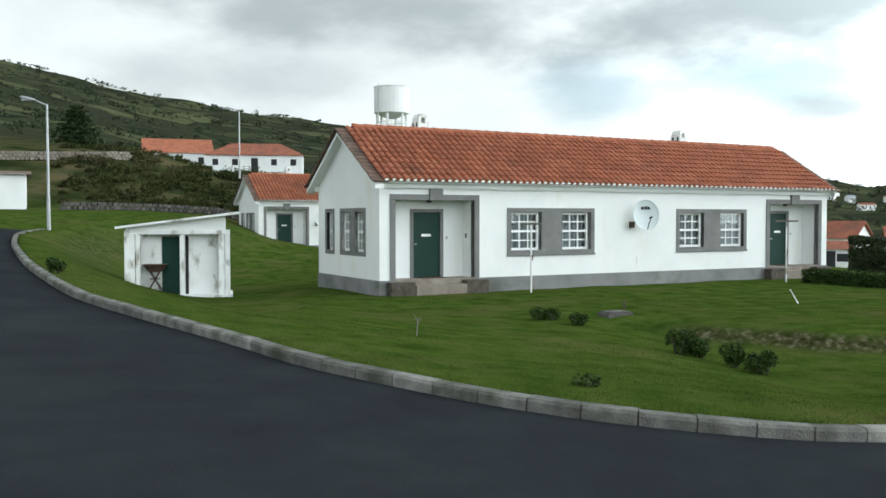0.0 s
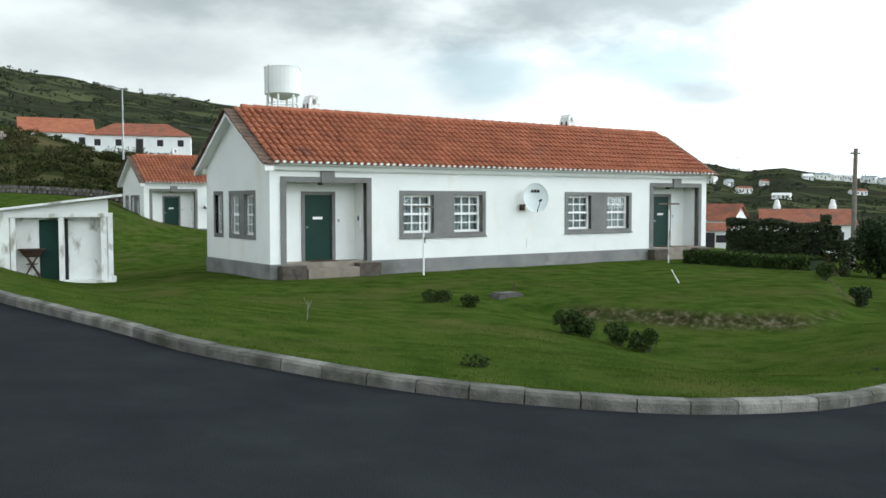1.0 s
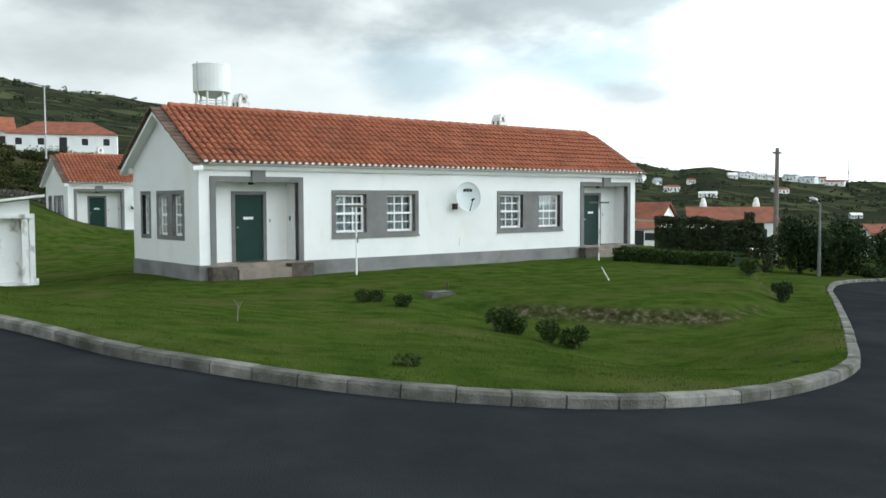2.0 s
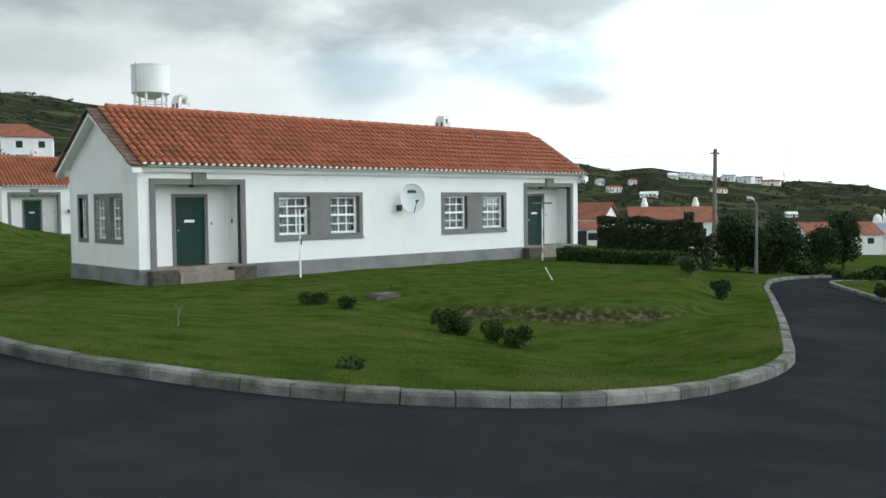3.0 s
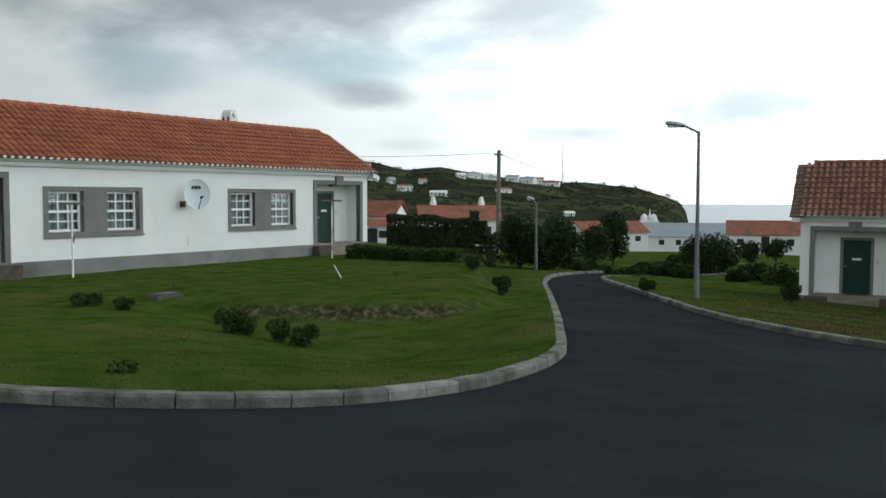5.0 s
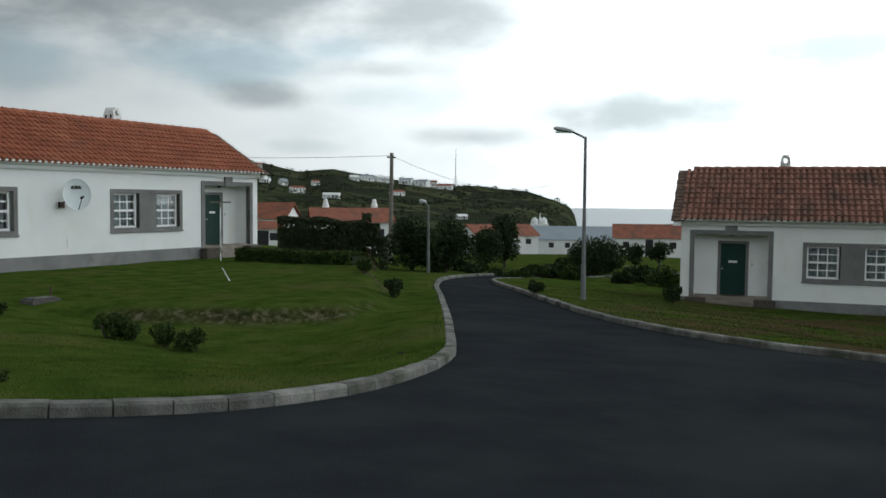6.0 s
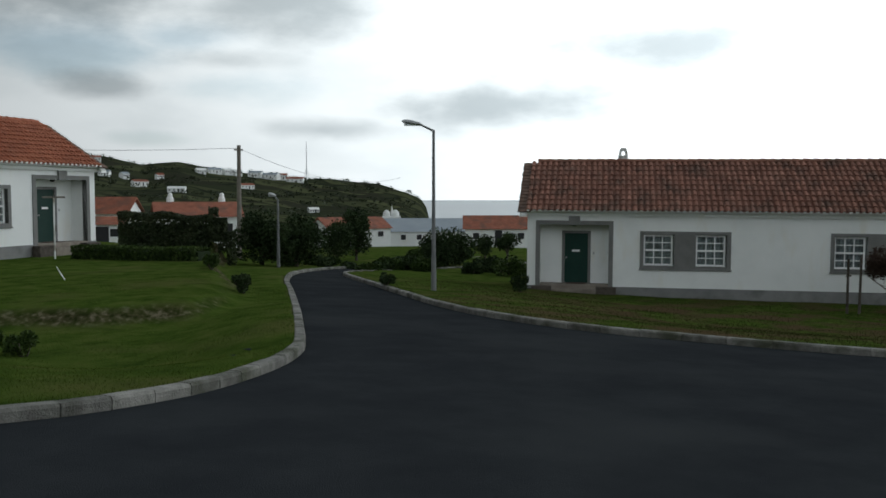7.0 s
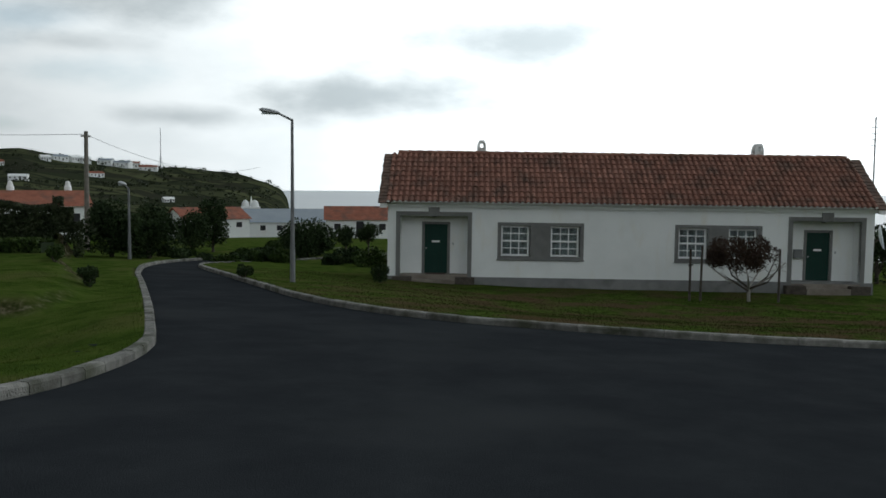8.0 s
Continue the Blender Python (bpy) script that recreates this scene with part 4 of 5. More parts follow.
# ---------------------------------------------------------------- things by the first house
def satellite_dish(m):
    t = thing("satellite_dish", m, "pale grey satellite dish bracketed to the white wall", "satellite dish")
    bm = bmesh.new()
    prof = [(0.001, 0.0)] + [(0.47 * k / 8, 0.10 * (k / 8) ** 2) for k in range(1, 9)] + [(0.475, 0.115), (0.46, 0.10)] + [(0.46 * k / 8, 0.10 * (k / 8) ** 2 - 0.012) for k in range(7, 0, -1)] + [(0.001, -0.012)]
    lathe(bm, prof, 32)
    # the bowl opens along local -y, tilted upwards
    tilt = Matrix.Translation((0, -0.42, 0)) @ Euler((radians(90 - 10), 0, radians(-26))).to_matrix().to_4x4() @ Matrix.Diagonal((0.92, 1.08, 1, 1))
    bmesh.ops.transform(bm, matrix=tilt, verts=bm.verts)
    bmesh.ops.recalc_face_normals(bm, faces=bm.faces)
    reflector = part("reflector", bm, DISH, t, smooth=True)
    for dx in (-0.12, 0.0, 0.12):
        bm = one_box(dx - 0.05, 0.17, 0.030, dx + 0.05, 0.27, 0.038)
        bmesh.ops.transform(bm, matrix=tilt, verts=bm.verts)
        part("printed_mark", bm, INK, reflector, "black printed mark")
    bm = bmesh.new()
    tube(bm, (-0.25, 0.0, -0.30), (-0.10, -0.34, -0.10), 0.025)
    box(bm, -0.34, -0.10, -0.42, -0.18, 0.0, -0.22)
    part("bracket", bm, RUST, t, "dark wall bracket")
    bm = bmesh.new()
    a = tilt @ Vector((0.02, -0.46, 0.11))
    b = tilt @ Vector((0.05, -0.16, 0.50))
    tube(bm, a, b, 0.014)
    part("feed_arm", bm, DARK, t)
    bm = bmesh.new()
    tube(bm, b + Vector((0, -0.05, 0.02)), b + Vector((0, 0.06, -0.02)), 0.035)
    part("feed_horn", bm, DARK, t)
    return t


satellite_dish(pose(*on_a(-0.15 + 0.18, -0.0, 1.98), 0, 0, A_YAW))

satellite_dish(pose(-8.05, 59.72, -0.42 + PL + 1.75, 0, 0, 27.0))["label"] = "small pale dish on the distant bungalow wall"


def wall_pipe(m):
    t = thing("cable_duct", m, "thin white cable duct low on the wall", "cable duct")
    part("riser", one_box(-0.012, -0.02, 0.0, 0.012, 0.0, 0.26), WHITE, t)
    part("run", one_box(0.012, -0.02, 0.0, 0.20, 0.0, 0.022), WHITE, t)


wall_pipe(pose(*on_a(0.02, 0.0, 0.30), 0, 0, A_YAW))


def clothes_post(x, y, h, bar, turn, label):
    z = ground_at(x, y)
    t = thing("clothes_line_post", pose(x, y, z, 0, 0, turn), label, "clothes post", "clothes line posts")
    part("pole", tube(bmesh.new(), (0, 0, -0.3), (0, 0, h), 0.030, 0.028, 10), OLDWALL, t)
    part("crossbar", one_box(-bar / 2, -0.03, h - 0.03, bar / 2, 0.03, h + 0.03, bevel=0.01), TIMBER, t, "weathered wooden crossbar")
    bm = bmesh.new()
    tube(bm, (0.03, 0, 0.98), (0.03, 0, 1.16), 0.028)
    part("cleat", bm, RUST, t, "rusty cleat")
    return t


clothes_post(2.67, 27.75, 2.08, 0.64, -4, "thin white clothes-line post with a wooden crossbar")
clothes_post(12.15, 32.39, 2.16, 0.74, -18, "white clothes-line post with crossbar near the porch")
z = ground_at(9.31, 24.16)
stake = thing("garden_stake", pose(9.31, 24.16, z), "thin pale wooden stake leaning in the lawn", "stake")
part("stick", tube(bmesh.new(), (0.06, 0, -0.05), (-0.16, 0.05, 0.36), 0.016, 0.012, 6), OLDWALL, stake)
twig = thing("dry_stalk", pose(-0.40, 14.06, ground_at(-0.40, 14.06)), "thin dry weed stalk standing in the lawn", "stalk")
bm = bmesh.new()
tube(bm, (0, 0, -0.03), (0.02, 0, 0.30), 0.010, 0.006, 5)
tube(bm, (0.015, 0, 0.18), (0.07, 0.02, 0.30), 0.006, 0.004, 5)
tube(bm, (0.015, 0, 0.22), (-0.05, 0.0, 0.34), 0.006, 0.004, 5)
part("stem", bm, TIMBER, twig)

z = ground_at(4.05, 21.4)
drain = thing("drain_cover", pose(4.05, 21.45, z, 0, 0, 20), "low dark concrete drain cover set in the lawn", "drain cover")
part("curb", one_box(-0.36, -0.26, -0.2, 0.30, 0.26, 0.05, bevel=0.02), LAVA, drain)
part("lid", one_box(-0.31, -0.21, 0.051, 0.25, 0.21, 0.085, bevel=0.012), LAVA, drain, "dark slab lid")
part("pipe", tube(bmesh.new(), (0.20, 0.0, 0.12), (0.20, 0.0, 0.30), 0.025, 0.02), RUST, drain)


def shed(m):
    t = thing("shed", m, "small whitewashed shed with sloping slab roof and stained walls", "shed")
    w, d, hgt = 1.55, 1.7, 2.02
    part("floor_slab", one_box(-w - 0.08, -0.12, -0.5, w + 0.08, d, 0.05, bevel=0.02), OLDWALL, t)
    part("back_wall", one_box(-w, d - 0.12, 0.05, w, d, hgt + 0.02), OLDWALL, t)
    part("side_wall", one_box(-w, 0.25, 0.05, -w + 0.12, d - 0.12, hgt), OLDWALL, t)
    part("side_wall", one_box(w - 0.12, 0.25, 0.05, w, d - 0.12, hgt), OLDWALL, t)
    bm = bmesh.new()
    box(bm, -w + 0.12, 0.45, 0.05, -0.50, 0.55, hgt)
    box(bm, 0.30, 0.45, 0.05, w - 0.12, 0.55, hgt)
    box(bm, -0.50, 0.45, 1.85, 0.06, 0.55, hgt)
    box(bm, 0.06, 0.40, 0.05, 0.20, 0.55, hgt)
    part("front_wall", bm, OLDWALL, t)
    part("door", one_box(-0.49, 0.44, 0.06, 0.05, 0.50, 1.84, bevel=0.008), GREEN, t, "faded green shed door")
    # near-black strip stands in for the dark slit between pier and panel
    part("gap_board", one_box(0.205, 0.42, 0.06, 0.295, 0.52, 1.86), DARK, t)
    for a, b in ((-w, -w + 0.30), (-w + 0.32, -w + 0.46), (0.06, 0.20), (w - 0.34, w - 0.16), (w - 0.14, w)):
        yy = 0.0 if a in (-w, 0.06) else 0.03
        part("pier", one_box(a, yy, 0.05, b, 0.25, hgt - 0.10, bevel=0.012), OLDWALL, t)
    part("beam", one_box(-w, 0.0, hgt - 0.10, w, 0.25, hgt + 0.02, bevel=0.01), OLDWALL, t)
    bm = bmesh.new()
    tri = [(-w + 0.05, hgt + 0.02), (w - 0.12, hgt + 0.02), (w - 0.12, hgt + 0.44), (-w + 0.05, hgt + 0.10)]
    f0 = [bm.verts.new((a, 0.06, z)) for a, z in tri]
    f1 = [bm.verts.new((a, 0.18, z)) for a, z in tri]
    bm.faces.new(f0)
    bm.faces.new(list(reversed(f1)))
    for i in range(4):
        bm.faces.new((f0[i], f0[(i + 1) % 4], f1[(i + 1) % 4], f1[i]))
    bmesh.ops.recalc_face_normals(bm, faces=bm.faces)
    part("fascia", bm, WALL, t, "white panel under the roof")
    bm = bmesh.new()
    box(bm, -1.80, -0.22, 0.0, 1.86, d + 0.1, 0.07, bevel=0.012)
    bmesh.ops.transform(bm, matrix=Matrix.Translation((0, 0, hgt + 0.29)) @ Euler((0, radians(-7.2), 0)).to_matrix().to_4x4(), verts=bm.verts)
    part("roof", bm, OLDWALL, t, "thin sloping concrete roof slab")
    return t


SHED = (-8.10, 28.0)
shed_z = -0.70
shed(pose(*SHED, shed_z, 0, 0, 13))


def barbecue(m):
    t = thing("barbecue", m, "rusty charcoal barbecue on crossed legs before the shed", "barbecue")
    bm = lathe(bmesh.new(), [(0.16, 0.0), (0.22, 0.05), (0.30, 0.20), (0.33, 0.21), (0.31, 0.19), (0.20, 0.07)], 16, (0, 0, 0.72))
    bmesh.ops.transform(bm, matrix=Matrix.Diagonal((1.12, 0.8, 1, 1)), verts=bm.verts)
    part("bowl", bm, RUST, t)
    part("grill", one_box(-0.36, -0.25, 0.935, 0.36, 0.25, 0.955), RUST, t, "rusty grill")
    for x0, x1, y in ((-0.28, 0.24, -0.18), (0.28, -0.24, -0.18), (-0.28, 0.24, 0.18), (0.28, -0.24, 0.18)):
        part("leg", tube(bmesh.new(), (x0, y, 0.0), (x1 * 0.7, y, 0.78), 0.016, 0.016, 6), RUST, t)
    part("tray", one_box(-0.14, -0.18, 0.50, 0.14, 0.18, 0.52), RUST, t)
    return t


barbecue(pose(-8.80, 28.02, shed_z + 0.05, 0, 0, 13))


def street_lamp(x, y, h, arm, turn, label, mat=None, z=None, head=0.62):
    z = ground_at(x, y) if z is None else z
    t = thing("street_lamp", pose(x, y, z, 0, 0, turn), label, "street lamp", "street lamps")
    mat = mat or GREYPOLE
    bm = bmesh.new()
    tube(bm, (0, 0, -0.4), (0, 0, 1.1), 0.085, 0.075, 12)
    tube(bm, (0, 0, 1.1), (0, 0, h), 0.065, 0.042, 12)
    part("pole", bm, mat, t)
    part("arm", tube(bmesh.new(), (0, 0, h - 0.03), (-arm, 0, h + 0.17), 0.035, 0.03, 10), mat, t)
    bm = lathe(bmesh.new(), [(0.05, -0.02), (0.11, 0.06), (0.15, 0.30), (0.13, 0.52), (0.04, head)], 14)
    bmesh.ops.transform(bm, matrix=Matrix.Translation((-arm + 0.04, 0, h + 0.17)) @ Euler((0, radians(-80), 0)).to_matrix().to_4x4() @ Matrix.Diagonal((0.55, 1, 1, 1)), verts=bm.verts)
    part("lantern", bm, STEEL, t, "grey metal lantern head")
    bm = one_box(-arm - 0.50, -0.09, h + 0.13, -arm - 0.10, 0.09, h + 0.18, bevel=0.02)
    part("glass_cover", bm, DISH, t)
    return t


street_lamp(19.58, 21.02, 5.02, 0.42, -40, "tall grey street lamp with a single arm by the road")
street_lamp(-17.02, 39.46, 5.0, 0.50, 22, "pale galvanised street lamp on the grassy bend", STEEL, 1.62)
street_lamp(-17.3, 77.5, 5.3, 0.55, 12, "pale street lamp on the slope below the farmhouse", STEEL, 5.6)
street_lamp(24.67, 37.54, 3.3, 0.45, -100, "thin grey street lamp beyond the road bend", GREYPOLE)


def water_tank():
    x, y = -3.1, 55.3
    z = ground_at(x, y)
    t = thing("water_tank", pose(x, y, z), "white cylindrical water tank on a braced stand", "water tank")
    top, bot = 9.66 - z, 8.05 - z
    part("drum", lathe(bmesh.new(), [(0.20, bot - 0.30), (1.02, bot), (1.06, bot + 0.03), (1.06, top - 0.03), (1.0, top), (0.2, top + 0.06)], 28), WALL, t)
    part("rim", lathe(bmesh.new(), [(1.06, top - 0.06), (1.085, top - 0.06), (1.085, top), (1.06, top)], 28), WALL, t)
    for k in range(6):
        a = 2 * math.pi * k / 6 + 0.3
        part("leg", tube(bmesh.new(), (1.0 * math.cos(a), 1.0 * math.sin(a), -0.3), (0.9 * math.cos(a), 0.9 * math.sin(a), bot + 0.02), 0.07, 0.07, 8), WALL, t)
    for k in range(6):
        a, b = 2 * math.pi * k / 6 + 0.3, 2 * math.pi * (k + 1) / 6 + 0.3
        part("brace", tube(bmesh.new(), (0.93 * math.cos(a), 0.93 * math.sin(a), bot - 0.5), (0.93 * math.cos(b), 0.93 * math.sin(b), bot - 0.5), 0.03, 0.03, 6), WALL, t)
    part("pipe", tube(bmesh.new(), (-0.75, -0.80, bot - 0.6), (-0.75, -0.80, top + 0.1), 0.03, 0.03, 6), STEEL, t)


water_tank()


def utility_pole():
    x, y = 28.5, 47.55
    z = min(ground_at(x, y), -1.9)
    t = thing("utility_pole", pose(x, y, z), "weathered wooden utility pole carrying thin wires", "utility pole")
    part("mast", tube(bmesh.new(), (0, 0, -0.4), (0.05, 0, 4.62 - z), 0.15, 0.11, 12), TIMBER, t)
    part("crossarm", one_box(-0.25, -0.05, 4.30 - z, 0.30, 0.05, 4.40 - z), TIMBER, t)
    ends = [((0, 0, 4.45 - z), (30.0, 20.0, 3.4 - z)), ((0, 0, 4.45 - z), (-38.0, 10.0, 6.4 - z))]
    for a, b in ends:
        a, b = Vector(a), Vector(b)
        bm = bmesh.new()
        prev = None
        for k in range(13):
            s = k / 12
            p = a.lerp(b, s) - Vector((0, 0, 1.1 * 4 * s * (1 - s)))
            if prev is not None:
                tube(bm, prev, p, 0.012, 0.012, 4)
            prev = p
        part("wire", bm, GREYPOLE, t)


utility_pole()

# ---------------------------------------------------------------- plants
def place(az, r):
    return -r * math.sin(radians(az)), r * math.cos(radians(az))


rng = np.random.default_rng(5)
LEAFH = material("hedge_leaves", [(0.016, 0.024, 0.011), (0.029, 0.040, 0.017), (0.046, 0.056, 0.026)], 1.5, 0.7, island_random=0.35, spec=0.2)


def leaf_mesh(name, centres, radii, count, size, mat, parent, up=0.0, flat=1.0):
    """A crown of many small leaves gathered in clumps; centres (n, 3), radii (n,)."""
    centres, radii = np.asarray(centres, float), np.asarray(radii, float)
    w = radii ** 2 / np.sum(radii ** 2)
    which = rng.choice(len(centres), count, p=w)
    d = rng.normal(size=(count, 3))
    d /= np.linalg.norm(d, axis=1)[:, None]
    r = radii[which] * rng.uniform(0.45, 1.08, count) ** 0.6
    p = centres[which] + d * r[:, None] * np.array([1, 1, flat])
    a = rng.normal(size=(count, 3)) + d * 0.6 + np.array([0, 0, up])
    a /= np.linalg.norm(a, axis=1)[:, None]
    b = np.cross(a, rng.normal(size=(count, 3)))
    b /= np.linalg.norm(b, axis=1)[:, None]
    s = size * rng.uniform(0.6, 1.4, count)[:, None]
    v = np.stack([p - a * s, p + b * s * 0.45, p + a * s, p - b * s * 0.45], 1).reshape(-1, 3)
    f = np.arange(count * 4).reshape(-1, 4)
    return sheet(name, v.tolist(), f.tolist(), mat, parent)


def clumps(n, sx, sy, sz, r0, r1, seed, base=0.0):
    g = np.random.default_rng(seed)
    d = g.normal(size=(n, 3))
    d /= np.linalg.norm(d, axis=1)[:, None]
    d *= g.uniform(0.35, 1.0, (n, 1)) ** 0.5
    c = d * np.array([sx, sy, sz]) + np.array([0, 0, base])
    return c, g.uniform(r0, r1, n)


def shrub(x, y, w, h, count, label, mat=None, size=0.045, seed=1, group="garden shrubs", sink=0.0):
    z = ground_at(x, y) - sink
    t = thing("shrub", pose(x, y, z, 0, 0, seed * 47 % 360), label, "shrub", group)
    bm = bmesh.new()
    g = random.Random(seed)
    for k in range(5):
        a = g.uniform(0, 6.28)
        tube(bm, (0.03 * math.cos(a), 0.03 * math.sin(a), -0.06), (w * 0.3 * math.cos(a), w * 0.3 * math.sin(a), h * 0.6), 0.018, 0.007, 5)
    part("stems", bm, BARK, t)
    c, r = clumps(9, w * 0.36, w * 0.36, h * 0.30, w * 0.16, w * 0.24, seed, h * 0.52)
    c[:, 2] = np.maximum(c[:, 2], r * 0.7)
    leaf_mesh("foliage", c, r, count, size, mat or LEAF, t)
    return t


for sx, sy, sw, sh, count, lab, mat, size, seed in (
        (2.14, 20.45, 0.46, 0.27, 600, "small dark green shrub low in the lawn", LEAF, 0.035, 3),
        (2.42, 20.30, 0.40, 0.24, 500, "small dark green shrub low in the lawn", LEAF, 0.035, 4),
        (2.84, 19.35, 0.50, 0.30, 650, "small dark green shrub low in the lawn", LEAF, 0.035, 5),
        (4.20, 16.45, 0.62, 0.46, 1200, "bushy dark green shrub on the front lawn", LEAF, 0.035, 6),
        (4.56, 16.45, 0.60, 0.44, 1200, "bushy dark green shrub on the front lawn", LEAF, 0.035, 7),
        (4.95, 15.75, 0.56, 0.42, 1100, "bushy dark green shrub on the front lawn", LEAF, 0.035, 8),
        (5.28, 15.25, 0.58, 0.40, 1100, "bushy dark green shrub on the front lawn", LEAF, 0.035, 9),
        (1.48, 9.70, 0.36, 0.09, 320, "low clump of weeds in the lawn", LEAF, 0.025, 10),
        (-8.14, 19.40, 0.50, 0.32, 600, "green shrub beside the kerb", LEAF, 0.035, 11),
        (13.87, 24.68, 0.62, 0.52, 900, "rounded green shrub on the edge of the bank", LEAF, 0.045, 12),
        (14.35, 25.60, 0.62, 0.45, 700, "rounded green shrub on the edge of the bank", LEAF, 0.045, 13),
        (12.22, 20.20, 0.62, 0.50, 900, "rounded dark shrub at the foot of the bank", LEAFD, 0.045, 14),
        (14.90, 26.50, 0.60, 0.42, 600, "rounded green shrub on the edge of the bank", LEAF, 0.045, 15),
        (24.60, 21.80, 0.80, 0.62, 900, "dark bush at the corner of the bungalow", LEAFD, 0.05, 16),
        (19.09, 22.77, 0.62, 0.40, 800, "small round bush by the kerb", LEAFD, 0.045, 17),
        (-6.6, 55.2, 1.2, 0.5, 500, "dark bush under the bungalow wall", LEAFD, 0.08, 18)):
    shrub(sx, sy, sw, sh, count, lab, mat, size, seed)


def hedge(name, points, width, height, count, label, mat, size, seed):
    """A clipped hedge along a line: stems inside, leaves over an uneven box."""
    g = np.random.default_rng(seed)
    line = dense(points, 0.4)
    x0, y0 = line[0]
    z0 = ground_at(x0, y0)
    t = thing(name, pose(float(x0), float(y0), z0), label, "hedge")
    zs = ground_height(line[:, 0], line[:, 1]) - z0
    n = len(line)
    k = g.integers(0, n - 1, count)
    s = g.uniform(0, 1, count)
    p = line[k] + (line[k + 1] - line[k]) * s[:, None] - line[0]
    d = line[k + 1] - line[k]
    nn = np.stack([-d[:, 1], d[:, 0]], 1) / np.hypot(d[:, 0], d[:, 1])[:, None]
    ks = k + s
    wave = 1 + 0.05 * np.sin(ks * 0.5) + 0.03 * np.sin(ks * 1.3 + 1)
    face = g.uniform(0, 1, count)
    off = np.where(face < 0.6, np.sign(g.uniform(-1, 1, count)) * width / 2 * g.uniform(0.8, 1.08, count), g.uniform(-0.5, 0.5, count) * width)
    hh = np.where(face < 0.6, g.uniform(0, 1, count) * height, height * g.uniform(0.88, 1.06, count)) * wave
    pos = np.stack([p[:, 0] + nn[:, 0] * off, p[:, 1] + nn[:, 1] * off, zs[k] + hh], 1)
    a = g.normal(size=(count, 3))
    a /= np.linalg.norm(a, axis=1)[:, None]
    b = np.cross(a, g.normal(size=(count, 3)))
    b /= np.linalg.norm(b, axis=1)[:, None]
    sz = size * g.uniform(0.6, 1.4, count)[:, None]
    v = np.stack([pos - a * sz, pos + b * sz * 0.5, pos + a * sz, pos - b * sz * 0.5], 1).reshape(-1, 3)
    sheet("foliage", v.tolist(), np.arange(count * 4).reshape(-1, 4).tolist(), mat, t)
    bm = bmesh.new()
    for i in range(0, n - 2, 2):
        q = line[i] - line[0]
        d = line[min(i + 2, n - 1)] - line[i]
        L = float(np.hypot(*d))
        if L < 0.01:
            continue
        m = pose(q[0] + d[0] / 2, q[1] + d[1] / 2, zs[i] + height * 0.38, 0, 0, math.degrees(math.atan2(d[1], d[0])))
        bmesh.ops.create_cube(bm, size=1.0, matrix=m @ Matrix.Diagonal((L * 1.02, width * 0.76, height * 0.72, 1)))
    part("inner_growth", bm, LEAFD, t)
    return t


hedge("low_hedge", [(12.9, 32.2), (13.6, 31.0), (14.6, 29.4), (15.4, 27.9)], 0.9, 0.42, 5200, "low clipped green hedge along the lawn edge", LEAF, 0.06, 21)
hedge("tall_hedge", [(18.4, 41.4), (20.6, 40.4), (23.2, 39.0)], 1.5, 1.58, 16000, "tall dark clipped hedge screening the lower gardens", LEAFH, 0.07, 22)


def tree(x, y, h, w, trunk_h, count, size, label, mat=None, seed=1, lean=0.0, z=None, n=22, flat=1.0, group=""):
    """A tapered trunk with limbs, and a crown of clumped leaves with gaps."""
    z = ground_at(x, y) if z is None else z
    t = thing("tree", pose(x, y, z, 0, 0, seed * 73 % 360), label, "tree", group)
    g = random.Random(seed)
    c, r = clumps(n, w * 0.38, w * 0.38, (h - trunk_h) * 0.42, w * 0.17, w * 0.27, seed, trunk_h + (h - trunk_h) * 0.5)
    bm = bmesh.new()
    tube(bm, (0, 0, -0.15), (lean * 0.5, 0, trunk_h * 0.6), w * 0.045, w * 0.036, 9)
    tube(bm, (lean * 0.5, 0, trunk_h * 0.58), (lean, 0, trunk_h + (h - trunk_h) * 0.3), w * 0.036, w * 0.02, 8)
    part("trunk", bm, BARK, t)
    for k in range(min(8, n)):
        a = Vector((lean * 0.7, 0, trunk_h * g.uniform(0.6, 1.05)))
        b = Vector(c[k])
        mid = a.lerp(b, 0.5) + Vector((0, 0, 0.1 * w))
        bm = bmesh.new()
        tube(bm, a, mid, w * 0.018, w * 0.012, 6)
        tube(bm, mid, b, w * 0.012, w * 0.005, 6)
        part("limb", bm, BARK, t)
    leaf_mesh("crown", c, r, count, size, mat or LEAFD, t, flat=flat)
    return t


# the park beyond the road
for az, r, h, w, th, count, lab, seed in (
        (-32.3, 47.5, 2.75, 3.0, 0.25, 8500, "broad dark evergreen tree by the lamp", 31),
        (-34.4, 47.0, 2.65, 2.9, 0.25, 8500, "broad dark evergreen tree by the lamp", 32),
        (-36.9, 54.0, 2.3, 2.3, 0.30, 4600, "rounded dark park tree on the grass", 34),
        (-38.1, 55.5, 3.15, 2.2, 0.35, 4600, "taller dark park tree on the grass", 35),
        (-43.7, 50.0, 2.05, 2.9, 0.25, 6500, "wide low dark park tree on the grass", 36),
        (-46.2, 56.0, 1.7, 1.5, 0.7, 1600, "small dark park tree with thin trunk", 37),
        (-47.6, 57.0, 1.9, 1.5, 0.8, 1600, "small dark park tree with thin trunk", 38)):
    x, y = place(az, r)
    tree(x, y, h, w, th, count, 0.085, lab, seed=seed)
